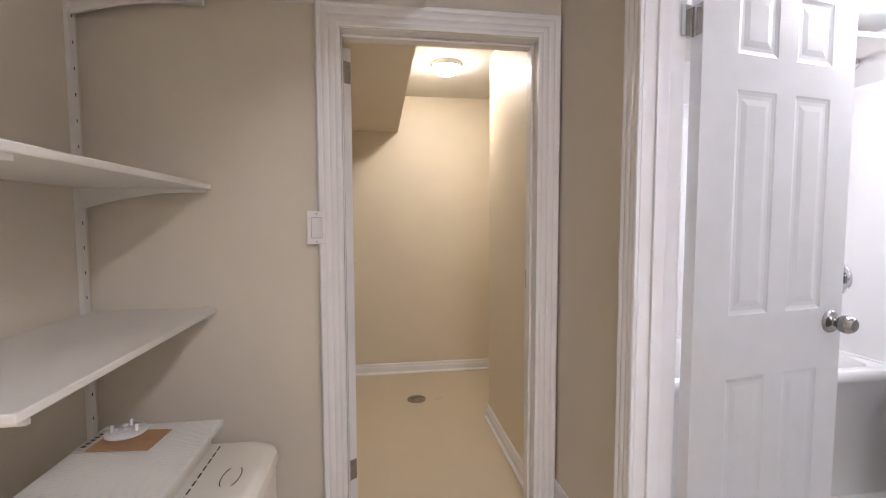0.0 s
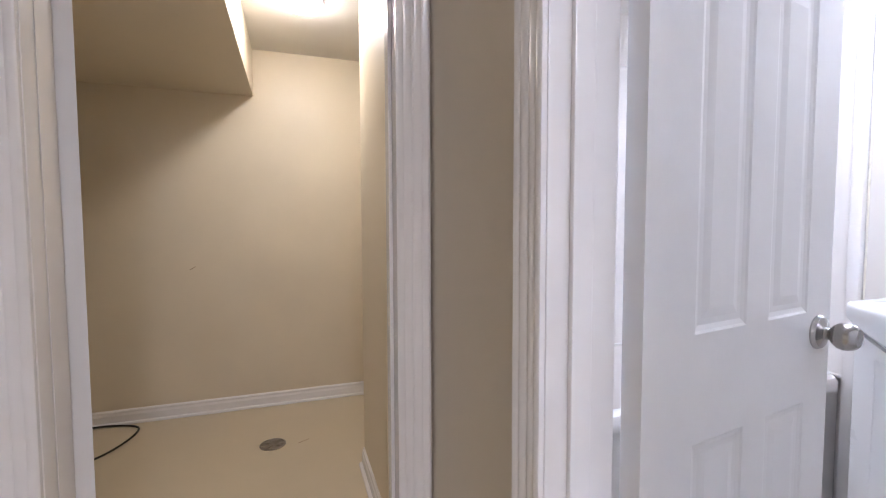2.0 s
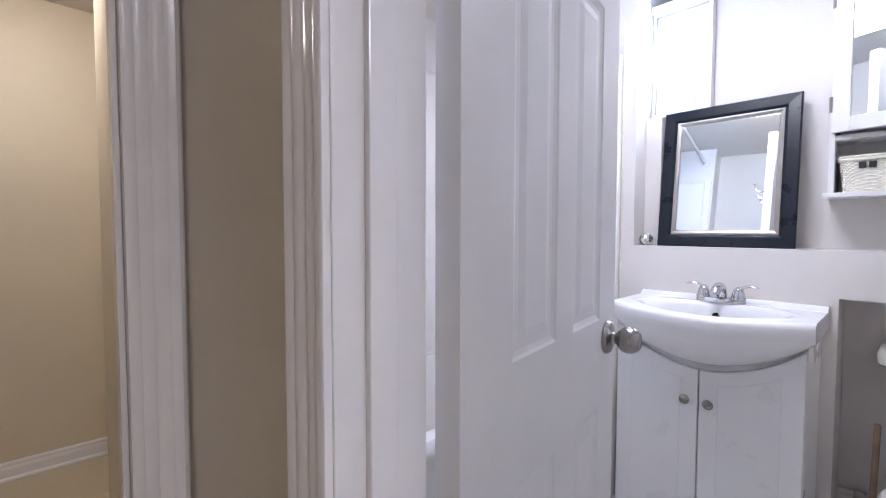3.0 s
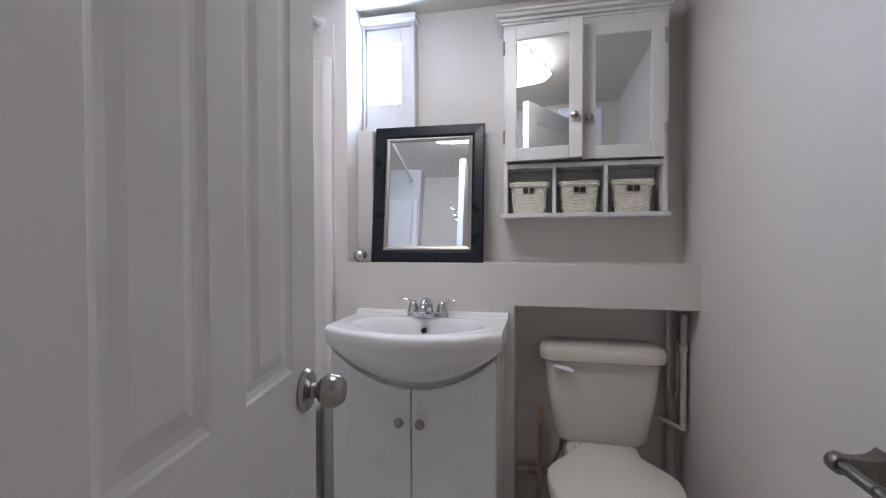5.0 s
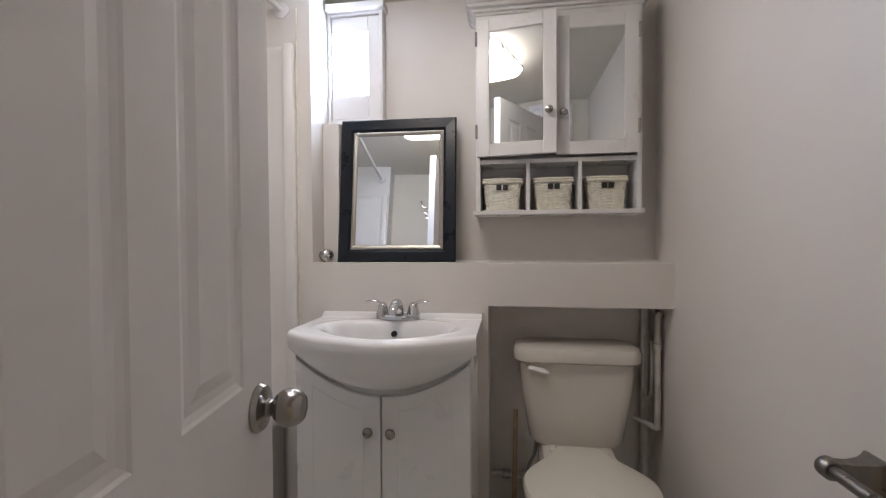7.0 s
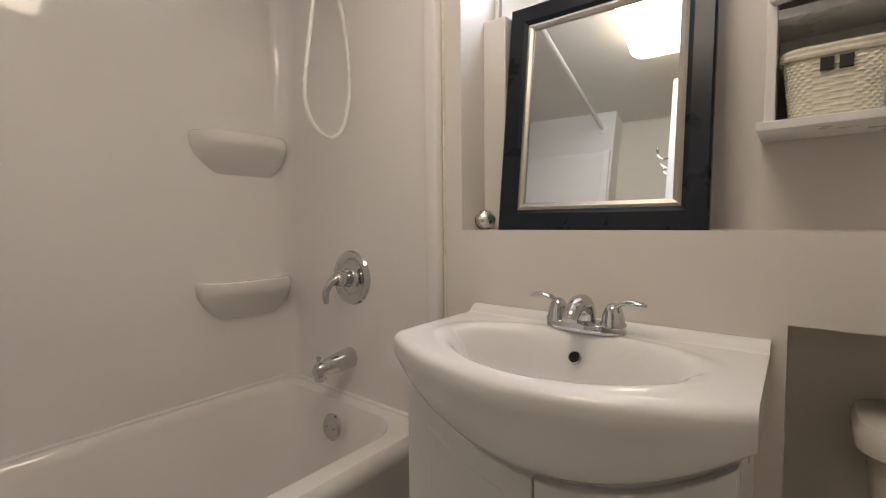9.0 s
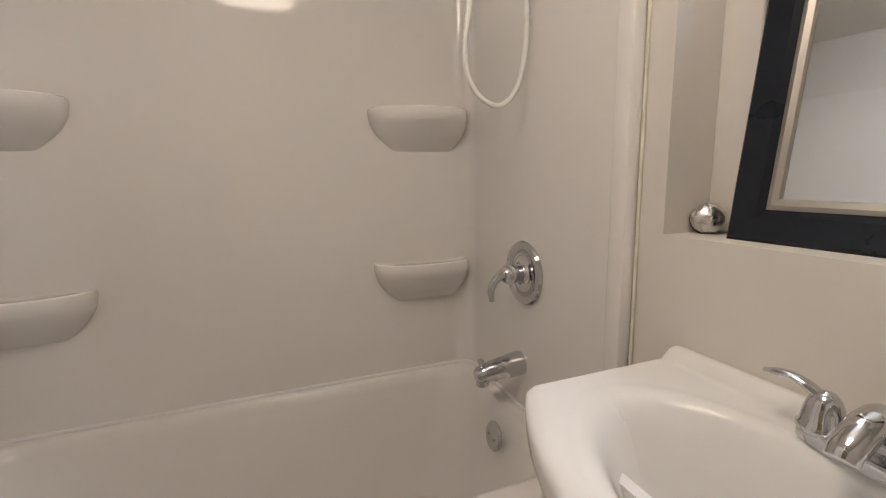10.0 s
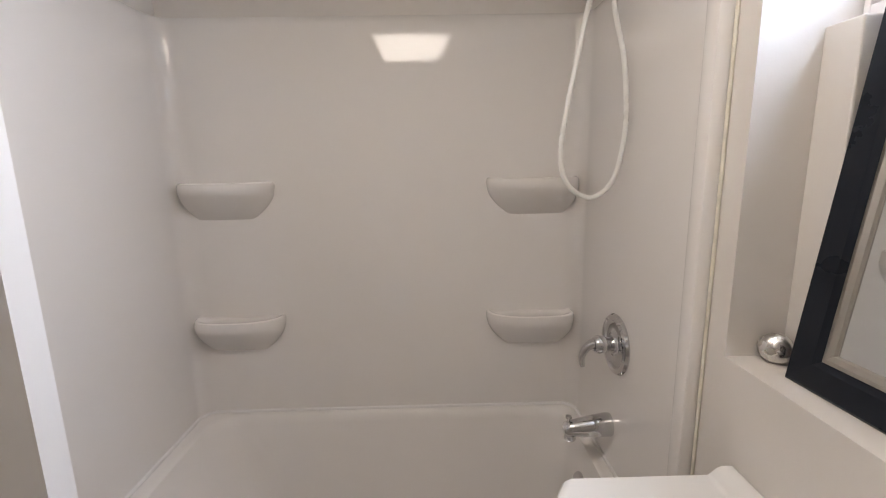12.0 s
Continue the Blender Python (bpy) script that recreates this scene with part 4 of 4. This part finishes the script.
def build_basket(y):
    b = thing("wicker_basket", (2.59, y, 1.20), "cream woven wicker basket with a handle slot", "basket", "baskets in the cabinet")
    hx, hy, z0, h = 0.048, 0.066, 1.2005, 0.104
    x0 = 2.590

    def outline(k, z, wob=0.0, ph=0):
        pts = []
        n = 96
        for i in range(n):
            a = 2 * math.pi * i / n
            u = math.copysign(abs(math.cos(a)) ** 0.42, math.cos(a))
            v = math.copysign(abs(math.sin(a)) ** 0.42, math.sin(a))
            o = wob * (1 if (i // 2 + ph) % 2 else -1)
            pts.append(Vector((x0 + (hx * k + o) * u, y + (hy * k + o) * v, z)))
        return pts

    bm = bmesh.new()
    rows = 19
    loops = [outline(0.80, z0)]
    for r in range(rows):
        k = 0.84 + 0.14 * r / rows
        za, zb = z0 + h * 0.92 * r / rows, z0 + h * 0.92 * (r + 1) / rows
        loops.append(outline(k - 0.02, za + 0.0005))
        loops.append(outline(k, (za + zb) / 2, 0.0010, r % 2))
    loops += [outline(0.94, z0 + h * 0.93), outline(0.90, z0 + h * 0.93), outline(0.80, z0 + 0.004)]
    rings(bm, loops, True, True, True)
    part("weave", bm, WICKER, b, smooth=False)
    bm = bmesh.new()
    for dz, k in ((0.0, 1.0), (0.008, 0.99)):
        path = outline(k, z0 + h * 0.93 + dz)
        tube(bm, path + path[:1], 0.005, 8)
    part("rim", bm, WICKER, b, smooth=True)
    bm = boxes((x0 - hx - 0.004, x0 - hx + 0.004, y - 0.019, y - 0.003, z0 + 0.070, z0 + 0.088), (x0 - hx - 0.004, x0 - hx + 0.004, y + 0.003, y + 0.019, z0 + 0.070, z0 + 0.088))
    part("handle_slot", bm, DARK, b)


build_wall_cabinet()
for y in (0.724, 0.896, 1.066):
    build_basket(y)


# ---- toilet ----
def build_toilet():
    t = thing("toilet", (2.35, 0.825, 0), "off-white two-piece toilet with a closed lid", "toilet")
    yc = 0.825
    bm = bmesh.new()
    loops = [rrect(2.515, 2.650, yc - 0.140, yc + 0.140, 0.04, 0.425), rrect(2.510, 2.652, yc - 0.152, yc + 0.152, 0.04, 0.44), rrect(2.504, 2.655, yc - 0.176, yc + 0.176, 0.035, 0.60), rrect(2.502, 2.656, yc - 0.184, yc + 0.184, 0.035, 0.698)]
    rings(bm, loops, True, True, True)
    part("tank", bm, BONE, t, smooth=True)
    bm = bmesh.new()
    loops = [rrect(2.492, 2.657, yc - 0.192, yc + 0.192, 0.04, 0.699), rrect(2.482, 2.658, yc - 0.202, yc + 0.202, 0.05, 0.707), rrect(2.480, 2.658, yc - 0.204, yc + 0.204, 0.05, 0.733), rrect(2.486, 2.655, yc - 0.199, yc + 0.199, 0.05, 0.746), rrect(2.505, 2.645, yc - 0.182, yc + 0.182, 0.05, 0.752)]
    rings(bm, loops, True, True, True)
    part("tank_lid", bm, BONE, t, smooth=True)
    bm = bmesh.new()
    tube(bm, spline([(2.492, yc + 0.150, 0.684), (2.482, yc + 0.135, 0.684), (2.478, yc + 0.115, 0.680), (2.476, yc + 0.092, 0.674)], 5), [0.010, 0.010, 0.010, 0.010, 0.0105, 0.011, 0.0115, 0.012, 0.0125, 0.013, 0.013, 0.013, 0.0125, 0.011, 0.008, 0.003], 12, 0.7)
    lathe(bm, [(0.012, 0), (0.012, 0.012), (0, 0.013)], (2.503, yc + 0.150, 0.684), (-1, 0, 0), 14)
    part("flush_lever", bm, TRIM, t, "white flush lever", smooth=True)

    def egg(k, z, x_back=2.475, length=0.42, half=0.178, n=40):
        pts = []
        for i in range(n):
            a = 2 * math.pi * i / n
            c = math.cos(a)
            xm = x_back - length * 0.55
            rx = length * (0.55 if c < 0 else 0.45)
            wy = half * (1 - 0.22 * max(c, 0) ** 2)
            pts.append(Vector((xm + rx * k * math.copysign(abs(c) ** (0.9 if c < 0 else 0.62), c), yc + wy * k * math.sin(a), z)))
        return pts

    def lid_outline(k, z):
        """A rounded front that draws in to a narrow straight back."""
        xm, half, pts = 2.275, 0.180, []
        for i in range(25):
            a = math.pi * (0.5 + i / 24)
            pts.append((0.232 * math.cos(a), half * math.sin(a)))
        side = [(0.215 * u, half * (1 - 0.60 * u * u * (3 - 2 * u))) for u in (i / 10 for i in range(1, 11))]
        pts += [(x, -y) for x, y in side] + [(0.219, -0.05), (0.219, 0.05)] + [(x, y) for x, y in reversed(side)]
        return [Vector((xm + x * k, yc + y * k, z)) for x, y in pts]

    bm = bmesh.new()
    rings(bm, [lid_outline(k, z) for k, z in ((0.97, 0.397), (0.99, 0.401), (0.99, 0.411), (0.97, 0.415))], True, True, True)
    part("seat_ring", bm, SEAT, t, smooth=True)
    bm = bmesh.new()
    rings(bm, [lid_outline(k, z) for k, z in ((0.98, 0.4165), (1.01, 0.420), (1.01, 0.430), (0.985, 0.437), (0.90, 0.441), (0.5, 0.443), (0.02, 0.4435))], True, True, True)
    part("seat_lid", bm, SEAT, t, "cream closed seat lid", smooth=True)
    for s in (-1, 1):
        bm = bmesh.new()
        box(bm, 2.462, 2.492, yc + s * 0.07 - 0.02, yc + s * 0.07 + 0.02, 0.398, 0.432, 0.006)
        part("seat_hinge", bm, SEAT, t, smooth=True)
    bm = bmesh.new()
    rings(bm, [egg(0.62, 0.006, 2.56, 0.44, 0.17), egg(0.60, 0.10, 2.56, 0.44, 0.16), egg(0.66, 0.22, 2.53, 0.46, 0.17), egg(0.90, 0.33, 2.50, 0.46, 0.178), egg(0.97, 0.375, 2.485, 0.44, 0.178), egg(0.97, 0.396, 2.485, 0.43, 0.178)], True, True, True)
    box(bm, 2.42, 2.645, yc - 0.12, yc + 0.12, 0.30, 0.424, 0.03)
    part("bowl", bm, BONE, t, smooth=True)


build_toilet()


# ---- pipes, stick and towel bar ----
def pipe(path, r, label, mat=PIPE, name="water_pipe"):
    bm = bmesh.new()
    tube(bm, [Vector(p) for p in path], r, 12)
    return single(name, bm, mat, label, "pipe", group="pipes in the recess", smooth=True)


pipe([(2.640, 0.580, 0.005), (2.640, 0.580, 0.885)], 0.016, "thick painted vertical pipe in the recess")
pipe([(2.605, 0.596, 0.885), (2.605, 0.596, 0.605), (2.605, 0.594, 0.585), (2.605, 0.587, 0.572), (2.605, 0.579, 0.568), (2.605, 0.571, 0.575), (2.605, 0.567, 0.590), (2.605, 0.566, 0.760)], 0.0068, "thin painted pipe bent into a narrow loop")
bm = bmesh.new()
lathe(bm, [(0.0105, 0.0), (0.0135, 0.003), (0.0135, 0.022), (0.0105, 0.025)], (2.568, 0.560, 0.735), (0, 0, 1), 14)
single("pipe_coupling", bm, PIPE, "painted coupling on the elbow pipe", "pipe fitting", smooth=True)
pipe(spline([(2.60, 0.546, 0.845), (2.575, 0.552, 0.85), (2.568, 0.560, 0.83), (2.568, 0.560, 0.62), (2.568, 0.560, 0.475)], 6), 0.010, "painted pipe with an elbow")
pipe([(2.568, 0.560, 0.474), (2.610, 0.625, 0.498)], 0.008, "short painted cross pipe")
pipe([(2.640, 1.108, 0.25), (2.640, 0.99, 0.25)], 0.010, "painted supply pipe near the floor")
valve = thing("stop_valve", (2.64, 1.03, 0.25), "small metal stop valve on the supply pipe", "valve")
bm = bmesh.new()
lathe(bm, [(0.014, 0), (0.016, 0.008), (0.016, 0.02), (0.014, 0.03)], (2.640, 1.07, 0.25), (0, -1, 0), 12)
part("coupling", bm, STEEL, valve, smooth=True)
bm = bmesh.new()
lathe(bm, [(0.010, -0.02), (0.013, -0.012), (0.013, 0.03), (0.006, 0.036), (0.006, 0.05)], (2.625, 0.985, 0.24), (0, 0, -1), 12)
part("valve_body", bm, STEEL, valve, smooth=True)
bm = bmesh.new()
tube(bm, spline([(2.625, 0.985, 0.26), (2.60, 0.975, 0.31), (2.60, 0.955, 0.36), (2.59, 0.95, 0.425)], 8), 0.006, 10)
single("supply_hose", bm, STEEL, "grey braided supply hose to the toilet tank", "hose", smooth=True)
bm = bmesh.new()
tube(bm, [Vector((2.575, 1.030, 0.006)), Vector((2.588, 1.026, 0.25)), Vector((2.600, 1.022, 0.503))], 0.0085, 12)
single("wooden_stick", bm, WOOD, "bare wooden stick leaning in the recess", "stick", smooth=True)


def build_paper_holder():
    z = 0.776
    t = thing("toilet_paper_holder", (1.66, 0.54, z), "empty dark nickel toilet paper holder on flared posts", "paper holder")
    for x in HOLDER_X:
        bm = bmesh.new()
        loops = []
        for k, h, d in ((0.022, 0.024, 0.0), (0.022, 0.024, 0.004), (0.018, 0.020, 0.010), (0.013, 0.016, 0.020), (0.0100, 0.0125, 0.034), (0.0085, 0.0115, 0.050), (0.0085, 0.0115, 0.060)):
            loops.append([Vector((x + a * k, 0.5405 + d, z + 0.006 * d / 0.06 + b * h)) for a, b in ((-1, -1), (1, -1), (1, 1), (-1, 1))])
        rings(bm, loops, True, True, True)
        part("post", bm, DARK_NICKEL, t)
        bm = bmesh.new()
        lathe(bm, [(0.0, -0.011), (0.012, -0.011), (0.0145, -0.008), (0.0145, 0.008), (0.012, 0.011), (0.0, 0.011)], (x, 0.602, z + 0.006), (1, 0, 0), 20)
        part("end_cap", bm, DARK_NICKEL, t, smooth=True)
    a, b = HOLDER_X[1] + 0.011, HOLDER_X[0] - 0.011
    bm = bmesh.new()
    lathe(bm, [(0.0065, 0.0), (0.0065, 0.05), (0.0088, 0.052), (0.0088, b - a)], (a, 0.602, z + 0.006), (1, 0, 0), 18)
    part("roller", bm, DARK_NICKEL, t, "spring roller in two widths", smooth=True)


HOLDER_X = (1.718, 1.578)
build_paper_holder()
